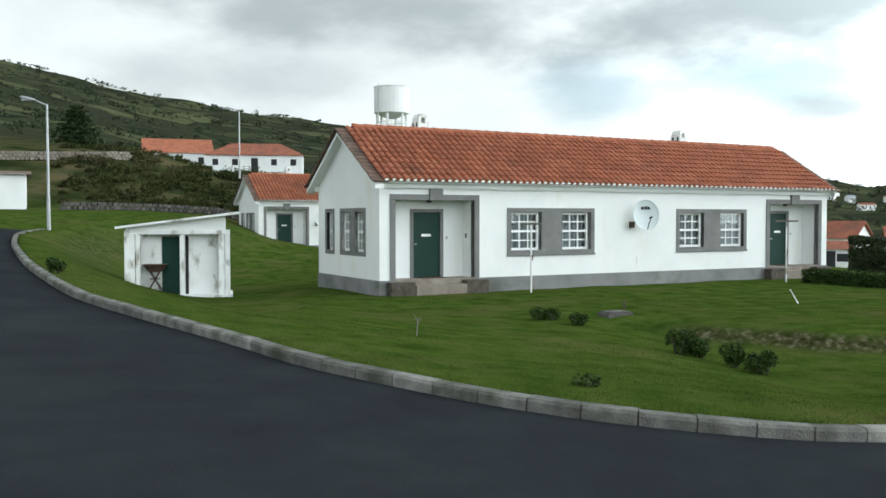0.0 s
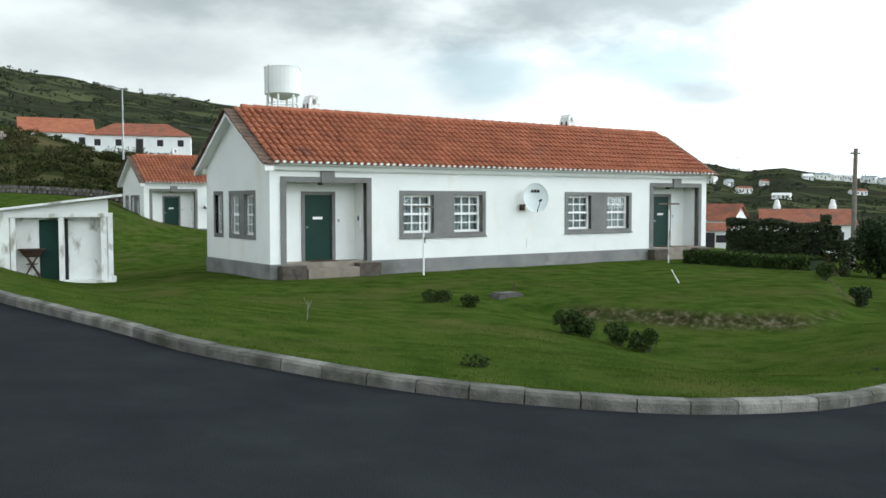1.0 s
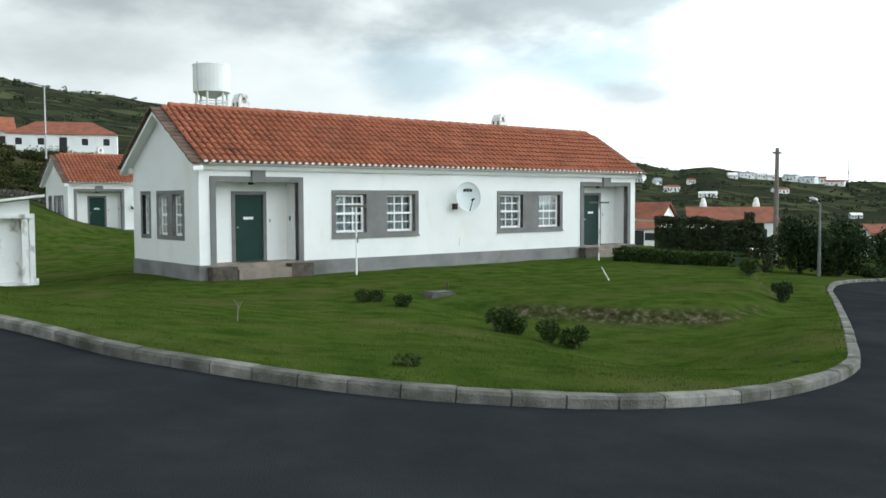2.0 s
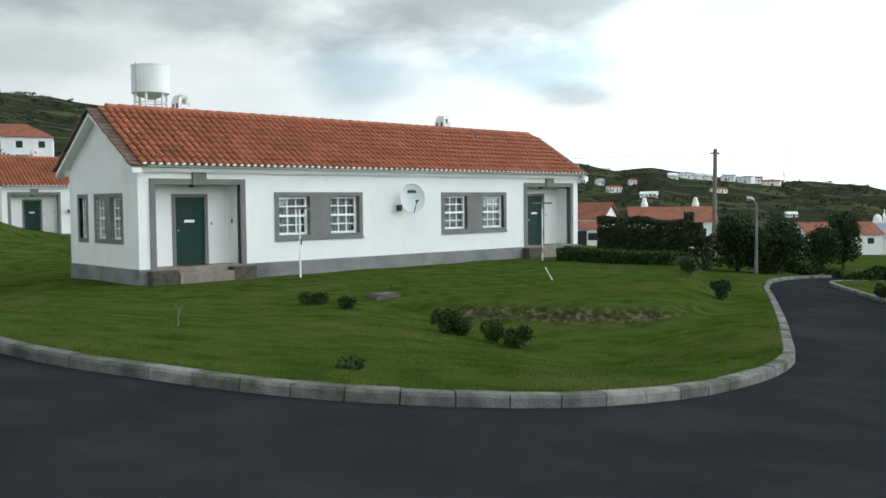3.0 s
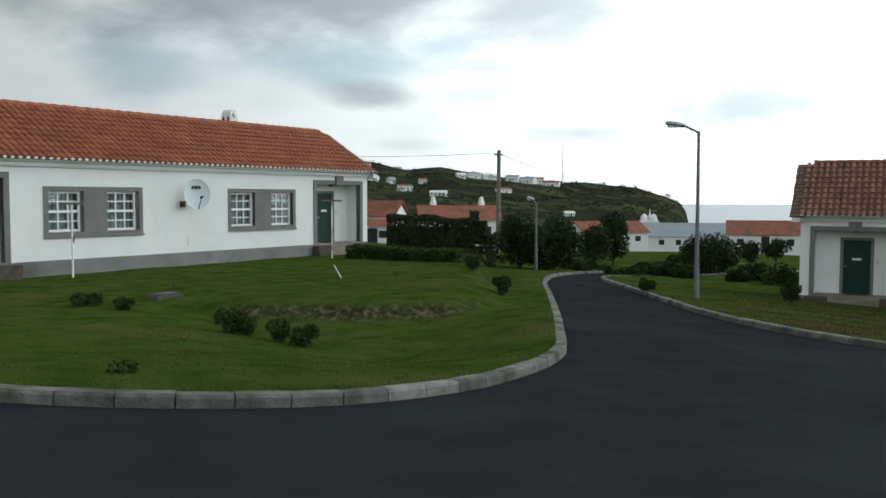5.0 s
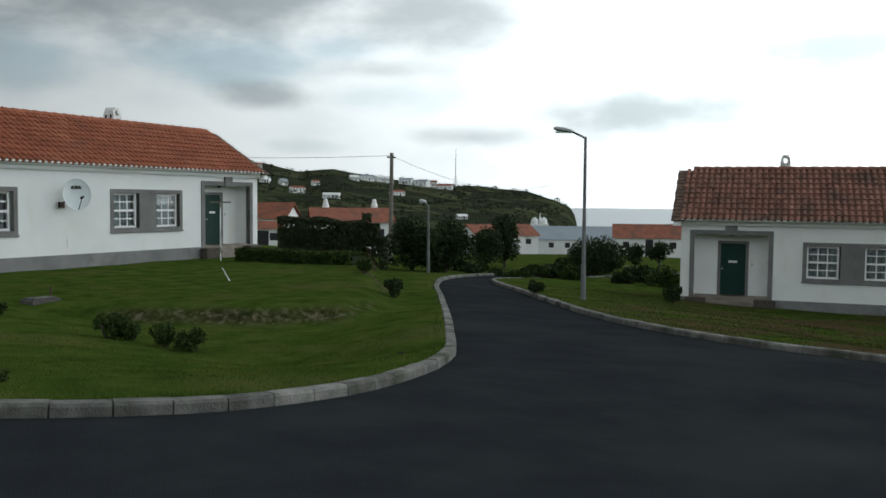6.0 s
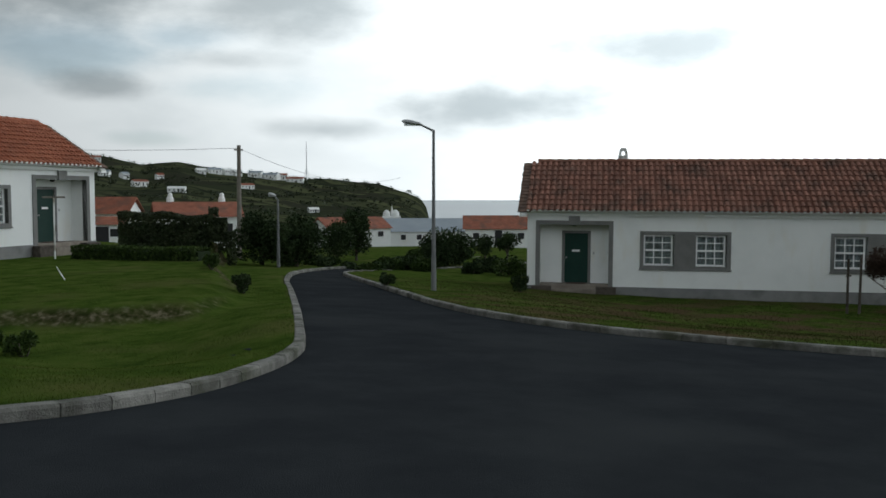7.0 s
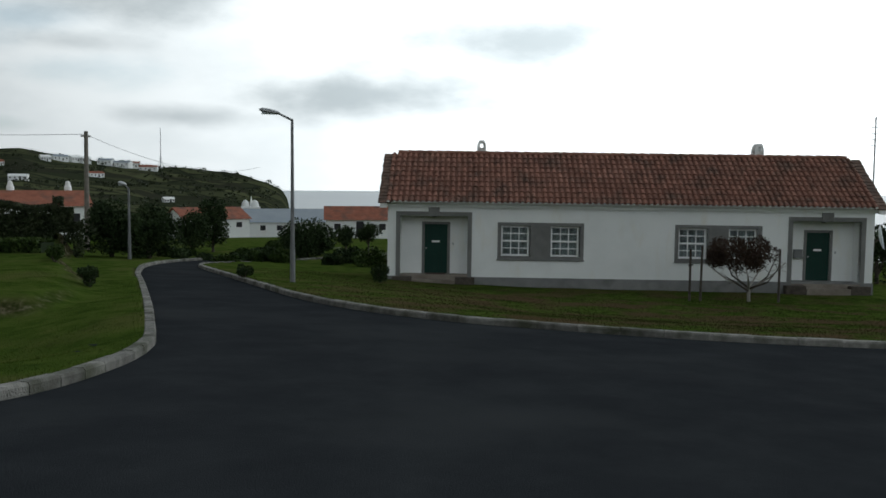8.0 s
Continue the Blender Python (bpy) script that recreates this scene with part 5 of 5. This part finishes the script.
for i, (az, r, w, hh) in enumerate([(-38.9, 44, 1.0, 0.45), (-39.7, 45, 1.2, 0.50), (-40.5, 45.5, 1.3, 0.60), (-41.4, 46, 1.2, 0.55), (-42.3, 45, 1.2, 0.45), (-40.9, 48, 1.3, 0.75), (-39.9, 49, 1.0, 0.6),
                                    (-36.2, 46, 0.8, 0.35), (-35.6, 50, 0.9, 0.5), (-37.6, 47, 0.7, 0.4), (-41.8, 56, 1.0, 0.7), (-46.4, 46, 1.5, 0.6), (-47.6, 44, 1.6, 0.65), (-45.4, 44, 0.9, 0.4),
                                    (-36.6, 52, 0.7, 0.35), (-42.5, 60, 1.2, 0.9), (-44.9, 60, 1.0, 0.6)]):
    px, py = place(az, r)
    shrub(px, py, w * 1.25, hh, 1300, "scrubby bush in the park grass", LEAFD if i % 2 else LEAF, 0.10, 50 + i, "park bushes")


def bare_tree():
    """A small tree with pale forked trunk, fine twigs and a flat dry crown."""
    x, y = 32.3, 11.2
    z = ground_at(x, y)
    t = thing("tree", pose(x, y, z, 0, 0, 37), "small tree with pale trunk and dry reddish crown", "tree")
    g = random.Random(77)
    bm = bmesh.new()
    tube(bm, (0, 0, -0.15), (0.02, 0, 0.55), 0.065, 0.05, 9)
    part("trunk", bm, PALEBARK, t, "pale grey trunk")
    tips = []
    for k in range(9):
        a = 2 * math.pi * k / 9 + g.uniform(-0.3, 0.3)
        p0 = Vector((0.02, 0, g.uniform(0.35, 0.6)))
        p1 = p0 + Vector((0.8 * math.cos(a), 0.8 * math.sin(a), g.uniform(0.2, 0.6)))
        p2 = p1 + Vector((g.uniform(0.2, 0.6) * math.cos(a), g.uniform(0.2, 0.6) * math.sin(a), g.uniform(0.2, 0.7)))
        bm = bmesh.new()
        tube(bm, p0, p1, 0.04, 0.026, 7)
        tube(bm, p1, p2, 0.026, 0.012, 6)
        for q in range(5):
            s = p1.lerp(p2, g.uniform(0, 1))
            tube(bm, s, s + Vector((g.uniform(-0.4, 0.4), g.uniform(-0.4, 0.4), g.uniform(-0.15, 0.4))), 0.010, 0.004, 5)
        part("limb", bm, BARK if k % 2 else PALEBARK, t)
        tips.append(p2)
    c, r = clumps(40, 1.20, 1.20, 0.46, 0.20, 0.36, 41, 1.74)
    c += np.array([0.0, 0.40, 0.0])
    leaf_mesh("crown", c, r, 9500, 0.042, REDLEAF, t)
    for k, (dx, hh) in enumerate(((-2.1, 1.85), (-1.72, 1.95), (1.05, 1.90))):
        px, py = x + dx * 0.593, y - dx * 0.805
        zz = ground_at(px, py)
        s = thing("tree_stake", pose(px, py, zz), "dark wooden stake beside the small tree", "stake", "tree stakes")
        part("post", tube(bmesh.new(), (0, 0, -0.3), (0.02 if k != 1 else 0.10, 0, hh), 0.045, 0.04, 7), BARK, s)
        if k == 0:
            part("tie", one_box(-0.10, -0.03, 1.25, 0.22, 0.03, 1.30), BARK, s)


bare_tree()


def mailbox():
    c, s = math.cos(radians(-53.644)), math.sin(radians(-53.644))
    u, d = 6.80, 0.555
    t = thing("mailbox", pose(32.995 + u * c - d * s, 16.233 + u * s + d * c, -1.959 + 0.86, 0, 0, -53.644), "dark grey metal mailbox on the porch wall", "mailbox")
    part("body", one_box(-0.12, 0.0, 0.0, 0.22, 0.14, 0.36, bevel=0.015), GREYPOLE, t)
    part("flap", one_box(-0.09, -0.012, 0.25, 0.19, -0.001, 0.33), GREYPOLE, t)


def pine(x, y, h, z, seed):
    """A tiered conifer with drooping boughs."""
    t = thing("conifer_tree", pose(x, y, z), "dark tiered conifer on the hillside field", "tree")
    part("trunk", tube(bmesh.new(), (0, 0, -0.5), (0, 0, h * 0.97), h * 0.025, h * 0.004, 8), BARK, t)
    g = np.random.default_rng(seed)
    cs, rs = [], []
    for k in range(9):
        zz = h * (0.16 + 0.80 * k / 9)
        rad = h * 0.54 * (1 - k / 9.3) ** 0.8
        m = 9 - k // 2
        for q in range(m):
            a = 2 * math.pi * q / m + k * 0.5
            for f in (0.35, 0.65, 0.95):
                cs.append((rad * f * math.cos(a), rad * f * math.sin(a), zz - h * 0.03 * f + g.uniform(-0.02, 0.02) * h))
                rs.append(h * 0.06 * (1.25 - 0.5 * f))
    leaf_mesh("crown", cs, rs, 13000, h * 0.022, LEAFD, t, flat=0.5)
    return t


# ---------------------------------------------------------------- the hill and its buildings
def on_hill(az, el, start=140.0, stop=930.0):
    """Where a sight line at that azimuth and elevation meets the rising hill."""
    rr = np.arange(start, stop, 4.0)
    x, y = -rr * np.sin(np.radians(az)), rr * np.cos(np.radians(az))
    z = ground_height(x, y)
    e = np.degrees(np.arctan2(z - EYE, rr))
    k = int(np.argmax(e >= el)) if np.any(e >= el) else len(rr) - 1
    return float(x[k]), float(y[k]), float(z[k]), float(rr[k])


def cottage(x, y, z, yaw, w, d, wall_h, roof_h, label, windows=3, category="house", group="", roof_mat=None, chimneys=1, ridge_x=True, wall=None, hip=0.0):
    """A house far off: rendered walls, roof with overhang, openings."""
    t = thing("cottage", pose(x, y, z, 0, 0, yaw), label, category, group)
    wall = wall or WALL
    part("wall", one_box(-w / 2, -d / 2, -1.5, w / 2, d / 2, wall_h), wall, t)
    bm = bmesh.new()
    o = 0.3
    hw, hd = w / 2 + o, d / 2 + o
    if ridge_x:
        prof = [(-hd, wall_h - 0.05), (0, wall_h + roof_h), (hd, wall_h - 0.05), (0, wall_h + roof_h - 0.18)]
        ends = [(-hw, hip), (hw, -hip)]
        vs = []
        for e, sh in ends:
            vs.append([bm.verts.new((e + (sh if i in (1, 3) else 0), a, b)) for i, (a, b) in enumerate(prof)])
    else:
        prof = [(-hw, wall_h - 0.05), (0, wall_h + roof_h), (hw, wall_h - 0.05), (0, wall_h + roof_h - 0.18)]
        vs = []
        for e in (-hd, hd):
            vs.append([bm.verts.new((a, e, b)) for a, b in prof])
    for i, k in ((0, 1), (1, 2), (2, 3), (3, 0)):
        bm.faces.new((vs[0][i], vs[0][k], vs[1][k], vs[1][i]))
    bm.faces.new(vs[0])
    bm.faces.new(list(reversed(vs[1])))
    bmesh.ops.recalc_face_normals(bm, faces=bm.faces)
    part("roof", bm, roof_mat or FARTILE, t, "clay tile roof" if roof_mat is None else "")
    if not hip:
        for e in (-1, 1):
            bm = bmesh.new()
            if ridge_x:
                tri = [(e * (w / 2 - 0.01), -d / 2, wall_h), (e * (w / 2 - 0.01), d / 2, wall_h), (e * (w / 2 - 0.01), 0, wall_h + roof_h - 0.2)]
            else:
                tri = [(-w / 2, e * (d / 2 - 0.01), wall_h), (w / 2, e * (d / 2 - 0.01), wall_h), (0, e * (d / 2 - 0.01), wall_h + roof_h - 0.2)]
            a = [bm.verts.new(q) for q in tri]
            off = Vector((-e * 0.2, 0, 0)) if ridge_x else Vector((0, -e * 0.2, 0))
            b = [bm.verts.new(Vector(q) + off) for q in tri]
            bm.faces.new(a)
            bm.faces.new(list(reversed(b)))
            for i in range(3):
                bm.faces.new((a[i], a[(i + 1) % 3], b[(i + 1) % 3], b[i]))
            bmesh.ops.recalc_face_normals(bm, faces=bm.faces)
            part("gable", bm, wall, t)
    for i in range(windows):
        u = -w / 2 + w * (i + 0.5) / windows
        if i == windows // 2:
            part("door", one_box(u - 0.5, -d / 2 - 0.04, 0.0, u + 0.5, -d / 2 + 0.05, min(2.1, wall_h - 0.2)), DARK, t)
        else:
            wn_ = part("window", one_box(u - 0.5, -d / 2 - 0.03, wall_h * 0.38, u + 0.5, -d / 2 + 0.05, wall_h * 0.80), WHITE, t)
            part("pane", one_box(u - 0.42, -d / 2 - 0.045, wall_h * 0.41, u + 0.42, -d / 2 - 0.031, wall_h * 0.77), DARK, wn_)
    for k in range(chimneys):
        cx = (-0.32 + 0.64 * k) * w
        zz = wall_h + roof_h * 0.75
        ch = lathe(bmesh.new(), [(0.32, 0.0), (0.30, 0.6), (0.22, 0.75), (0.19, 1.0), (0.09, 1.12)], 8, (cx, 0.3, zz))
        part("chimney", ch, WHITE, t, "white chimney")
    return t


mailbox()
# the farmhouse on the slope, in three parts of roof
def sighted(az, r, el):
    """A place at that bearing and distance, at the height that the elevation gives."""
    return (*place(az, r), EYE + r * math.tan(radians(el)))


cottage(*sighted(11.6, 140, 2.85), 8, 14.0, 8.0, 2.55, 2.0, "long white farmhouse with hipped orange roof on the slope", 5, hip=3.6, chimneys=0)
cottage(*sighted(16.3, 143, 2.9), 20, 9.6, 7.0, 2.7, 2.3, "white farmhouse wing with orange gabled roof on the slope", 3, chimneys=0, roof_mat=TILES)
# the white outbuilding at the head of the road
cottage(-30.9, 58.0, 2.55, 24, 8.0, 4.0, 2.05, 0.25, "low white outbuilding at the end of the road", 0, "outbuilding", roof_mat=VERGE, chimneys=0)

# houses below the hedge and round the park
for az, r, base, turn, w, d, wh, rh, lab, ch, rx, mat in (
        (-23.3, 95, -2.6, -20, 5.2, 4.6, 2.6, 1.6, "white gabled house with clay roof below the hedge", 1, True, None),
        (-23.0, 80, -2.9, 0, 3.0, 2.6, 1.75, 0.6, "white lean-to house with clay roof below the hedge", 0, True, None),
        (-28.4, 84, -3.1, 6, 7.0, 5.5, 2.75, 1.25, "long clay-roofed house behind the hedge", 2, True, None),
        (-37.7, 130, -2.9, 24, 9.4, 7.0, 2.0, 1.55, "white park house with orange clay roof", 0, True, None),
        (-43.0, 155, -3.05, 2, 18.5, 9.0, 2.3, 2.1, "long white hall with grey-blue sheet roof", 0, True, BLUEROOF),
        (-47.0, 125, -3.1, 2, 9.0, 7.0, 2.3, 1.75, "white house with dark windows and red roof", 0, True, None)):
    cottage(*sighted(az, r, base), az + turn, w, d, wh, rh, lab, 7 if w > 15 else 3, group="village houses", chimneys=ch, ridge_x=rx, roof_mat=mat)


def church():
    x, y = place(-40.3, 240)
    z = EYE + 240 * math.tan(radians(-1.45))
    t = thing("chapel", pose(x, y, z, 0, 0, -38), "small white chapel with twin domed turrets", "chapel")
    part("nave", one_box(-2.4, -1.5, -8.0, 2.4, 3.0, 0.6), WALL, t)
    for dx in (-1.3, 1.1):
        part("dome", lathe(bmesh.new(), [(0.95, 0.0), (0.95, 0.5), (0.9, 0.9), (0.7, 1.3), (0.4, 1.6), (0.05, 1.75)], 16, (dx, 0, 0.6)), WALL, t)
    part("spire", lathe(bmesh.new(), [(0.35, 0.0), (0.35, 1.3), (0.12, 2.0), (0.04, 3.0)], 8, (0.2, 1.0, 0.6)), WALL, t)


church()
# houses scattered over the hill
g = random.Random(9)
for az, el, w in ((-22.6, 2.1, 9), (-23.1, 1.25, 9), (-25.06, 0.70, 13), (-27.2, 0.30, 15), (-31.3, 0.50, 13), (-34.3, 0.90, 15), (-29.4, 1.45, 12), (-28.6, 1.40, 8), (-30.2, 1.40, 9),
                  (-31.9, 1.25, 12), (-32.8, 1.15, 16), (-33.5, 1.12, 9), (-35.4, -1.0, 9), (-26.2, 1.1, 6), (-24.2, 1.15, 6), (-30.8, 1.35, 7), (-22.0, 0.9, 12)):
    x, y, z, r = on_hill(az, el - 0.1)
    cottage(x, y, z, az + g.uniform(-35, 35), w * r / 820, 7 * r / 820, 3.4 * r / 820, 1.8 * r / 820, "small white house scattered on the far hillside", 4, group="hillside houses", chimneys=0,
            roof_mat=g.choice((FARTILE, BLUEROOF, FARTILE, WALL)))

pine_x, pine_y = place(21.9, 120)
pine(pine_x, pine_y, 5.9, ground_at(pine_x, pine_y) - 0.2, 5)


def radio_mast():
    x, y = place(-35.0, 880)
    z = ground_at(x, y)
    t = thing("radio_mast", pose(x, y, z), "thin white lattice radio mast on the ridge", "mast")
    top = EYE + 880 * math.tan(radians(3.4)) - z
    part("mast", tube(bmesh.new(), (0, 0, -1), (0, 0, top), 0.50, 0.24, 6), STEEL, t)
    for k in range(3):
        a = 2.09 * k
        part("stay", tube(bmesh.new(), (3 * math.cos(a), 3 * math.sin(a), -1), (0, 0, top * 0.35), 0.22, 0.15, 4), STEEL, t)


radio_mast()


def hill_woods():
    """Dark trees and hedgerows over the hillside, far off."""
    g = np.random.default_rng(12)
    n = 9000
    az = g.uniform(-42, 40, n)
    r = np.concatenate([g.uniform(170, 560, 3600), g.uniform(560, 925, n - 3600)])
    # hedgerows run along the slope, a band of trees every few dozen metres
    rows = np.arange(n) % 3 == 0
    r = np.where(rows, np.round(r / 46) * 46 + 10 * np.sin(az * 0.5) + 6 * np.sin(az * 1.7) + g.normal(0, 2.0, n), r)
    # gather in rows and groves
    key = np.sin(az * 1.9 + r / 47) + np.sin(r / 23 + az * 0.6) + 0.6 * np.sin(az * 5.1)
    keep = (key > 0.55) | (rows & (np.sin(az * 0.9 + np.round(r / 46) * 2.1) > -0.35))
    az, r = az[keep], r[keep]
    x, y = -r * np.sin(np.radians(az)), r * np.cos(np.radians(az))
    z = ground_height(x, y)
    vs = []
    for i in range(len(x)):
        h = g.uniform(1.2, 3.6) * (0.35 + r[i] / 1500)
        w = h * g.uniform(0.6, 1.3)
        m = 20
        d = g.normal(size=(m, 3))
        d /= np.linalg.norm(d, axis=1)[:, None]
        p = d * np.array([w, w, h * 0.55]) * g.uniform(0.5, 1.0, (m, 1)) + np.array([x[i], y[i], z[i] + h * 0.45])
        a = g.normal(size=(m, 3)) * h * 0.16
        b = g.normal(size=(m, 3)) * h * 0.16
        vs.append(np.stack([p - a, p + b, p + a, p - b], 1).reshape(-1, 3))
    v = np.concatenate(vs)
    ob = sheet("hillside_trees", v.tolist(), np.arange(len(v)).reshape(-1, 4).tolist(), LEAFH)
    return tagged(ob, "dark hedgerows and groves over the far hillside", "woods", kind="stuff")


hill_woods()


SCRUB = material("scrub_leaves", [(0.022, 0.027, 0.012), (0.040, 0.047, 0.018), (0.075, 0.066, 0.034)], 0.12, 0.85, island_random=0.4, spec=0.0)


def bank_scrub():
    """Rough growth on the banks behind the houses."""
    g = np.random.default_rng(14)
    pts = []
    for k in range(380):
        az = g.uniform(9, 23) if k < 330 else g.uniform(-14, 9)
        pts.append((az, g.uniform(68, 88) if k < 200 else g.uniform(88, 160)))
    az, r = np.array(pts).T
    x, y = -r * np.sin(np.radians(az)), r * np.cos(np.radians(az))
    z = ground_height(x, y)
    vs = []
    for i in range(len(x)):
        h = g.uniform(0.25, 0.8) * (1.6 if g.uniform() < 0.12 else 1)
        m = 190
        d = g.normal(size=(m, 3))
        d /= np.linalg.norm(d, axis=1)[:, None]
        p = d * np.array([h * 1.3, h * 1.3, h * 0.6]) * g.uniform(0.4, 1.0, (m, 1)) + np.array([x[i], y[i], z[i] + h * 0.3])
        a, b = g.normal(size=(m, 3)) * 0.055, g.normal(size=(m, 3)) * 0.055
        vs.append(np.stack([p - a, p + b, p + a, p - b], 1).reshape(-1, 3))
    v = np.concatenate(vs)
    ob = sheet("bank_scrub", v.tolist(), np.arange(len(v)).reshape(-1, 4).tolist(), SCRUB)
    return tagged(ob, "rough green scrub over the slopes behind the houses", "scrub", kind="stuff")


bank_scrub()


def rubble_wall(name, points, height, thick, stone, mat, label, seed, lift=0.0):
    """A dry wall: uneven stones in courses; one piece of wall, its stones apart."""
    g = random.Random(seed)
    line = dense(points, stone)
    parent = thing(name, Matrix.Identity(4), label, "stone wall", kind="structure")
    courses = max(2, int(height / (stone * 0.55)))
    verts, faces = [], []
    for i, (a, b) in enumerate(zip(line, line[1:])):
        d = (b - a) / np.hypot(*(b - a))
        nx = np.array([-d[1], d[0]])
        for c in range(courses):
            ln, hh = stone * g.uniform(0.42, 0.5), height / courses * g.uniform(0.42, 0.52)
            mid = (a + b) / 2 + d * (stone * 0.5 * (c % 2)) + nx * g.uniform(-0.05, 0.05)
            z = ground_at(*mid) + lift + height * (c + 0.5) / courses
            k = len(verts)
            for su, sv, sw in itertools_box:
                j = [g.uniform(0.78, 1.0) for _ in range(3)]
                p = mid + d * su * ln * j[0] + nx * sv * thick / 2 * j[1]
                verts.append((float(p[0]), float(p[1]), z + sw * hh * j[2]))
            faces += [tuple(k + q for q in f) for f in box_faces]
    ob = sheet("stones", verts, faces, mat, parent)
    ob["kind"] = "stuff"
    return parent


itertools_box = [(-1, -1, -1), (1, -1, -1), (1, 1, -1), (-1, 1, -1), (-1, -1, 1), (1, -1, 1), (1, 1, 1), (-1, 1, 1)]
box_faces = [(0, 3, 2, 1), (4, 5, 6, 7), (0, 1, 5, 4), (1, 2, 6, 5), (2, 3, 7, 6), (3, 0, 4, 7)]
rubble_wall("wall_lava", [place(22.8, 60), place(20.5, 61), place(17, 63), place(13.5, 66), place(10, 70), place(7, 74)], 0.5, 0.5, 0.34, LAVA, "low dark lava-stone wall along the upper road", 3)
rubble_wall("wall_field", [place(34, 80), place(28, 82), place(24, 83), place(20.5, 84), place(19, 85)], 0.75, 0.5, 0.36, STEP, "pale dry-stone wall edging the upper field", 4)


# ---------------------------------------------------------------- grass and soil
def grass_blades(name, seed, n, r0, r1, az0, az1, power, mat, label):
    """Short blades over a lawn, thicker along the kerb."""
    g = np.random.default_rng(seed)
    r = r0 + (r1 - r0) * g.uniform(0, 1, n) ** power
    az = np.radians(g.uniform(az0, az1, n))
    x, y = -r * np.sin(az), r * np.cos(az)
    da, dc = side(LINE_A, x, y), side(LINE_C, x, y)
    edge = da if name == "lawn_grass" else dc
    thin = smooth((-np.degrees(az) - 36) / 14) if name != "lawn_grass" else np.ones(n)
    keep = (edge > 0.17) & (g.uniform(0, 1, n) < thin) & ((np.abs(side(BANK_LINE, x, y)) > 0.45) | (x < 2.0) | (dc > 0))
    x, y, r, edge = x[keep], y[keep], r[keep], edge[keep]
    z = ground_height(x, y)
    patch = 0.6 + 0.4 * np.sin(x * 1.1 + 2 * np.sin(y * 0.7)) * np.sin(y * 0.9 + x * 0.4)
    h = g.uniform(0.008, 0.026, len(x)) * (0.6 + 0.7 * patch) * np.where(edge < 0.35, 1.5, 1.0) * (1.0 if name == "lawn_grass" else 1.7)
    w = 0.0036 * (0.7 + r / 14)
    a = g.uniform(0, 2 * np.pi, len(x))
    lean = g.normal(size=(len(x), 2)) * 0.5 * h[:, None]
    v = np.empty((len(x), 3, 3))
    v[:, 0] = np.stack([x - w * np.cos(a), y - w * np.sin(a), z - 0.01], 1)
    v[:, 1] = np.stack([x + w * np.cos(a), y + w * np.sin(a), z - 0.01], 1)
    v[:, 2] = np.stack([x + lean[:, 0], y + lean[:, 1], z + h], 1)
    m = len(x)
    ob = sheet(name, v.reshape(-1, 3).tolist(), np.arange(m * 3).reshape(-1, 3).tolist(), mat)
    return tagged(ob, label, "grass", kind="stuff")


DRYBLADE = material("dry_grass_blades", [(0.022, 0.034, 0.010), (0.046, 0.050, 0.018), (0.088, 0.068, 0.036)], 0.7, 0.85, island_random=0.3, spec=0.0)
grass_blades("lawn_grass", 8, 240000, 7.0, 27.0, -60, 30, 1.5, BLADE, "short uneven green grass blades over the front lawn")
grass_blades("dry_grass", 9, 110000, 14.0, 38.0, -90, -36, 1.0, DRYBLADE, "sparse drying grass on the second lawn")

# an antenna behind the far end of the second house
ax, ay = 41.2, 9.2
aerial = thing("aerial", pose(ax, ay, ground_at(ax, ay)), "thin white aerial mast behind the bungalow", "aerial")
part("mast", tube(bmesh.new(), (0, 0, -0.4), (0.05, 0, 7.2), 0.05, 0.03, 8), STEEL, aerial)
for k in range(4):
    part("element", tube(bmesh.new(), (-0.28 + 0.04 * k, 0.1, 6.0 + 0.25 * k), (0.28 - 0.04 * k, -0.1, 6.0 + 0.25 * k), 0.016, 0.016, 6), STEEL, aerial)
bush_x, bush_y = place(-77.8, 46.0)
tree(bush_x, bush_y, 2.6, 2.6, 0.3, 3000, 0.10, "dark bush beyond the end of the bungalow", seed=61, z=-2.5)
b_c, b_s = math.cos(radians(-53.644)), math.sin(radians(-53.644))
satellite_dish(pose(32.995 + 9.56 * b_c - 0.5 * b_s, 16.233 + 9.56 * b_s + 0.5 * b_c, -1.959 + 1.75, 0, 0, 36.356))["label"] = "pale dish on the end wall of the shaded bungalow"
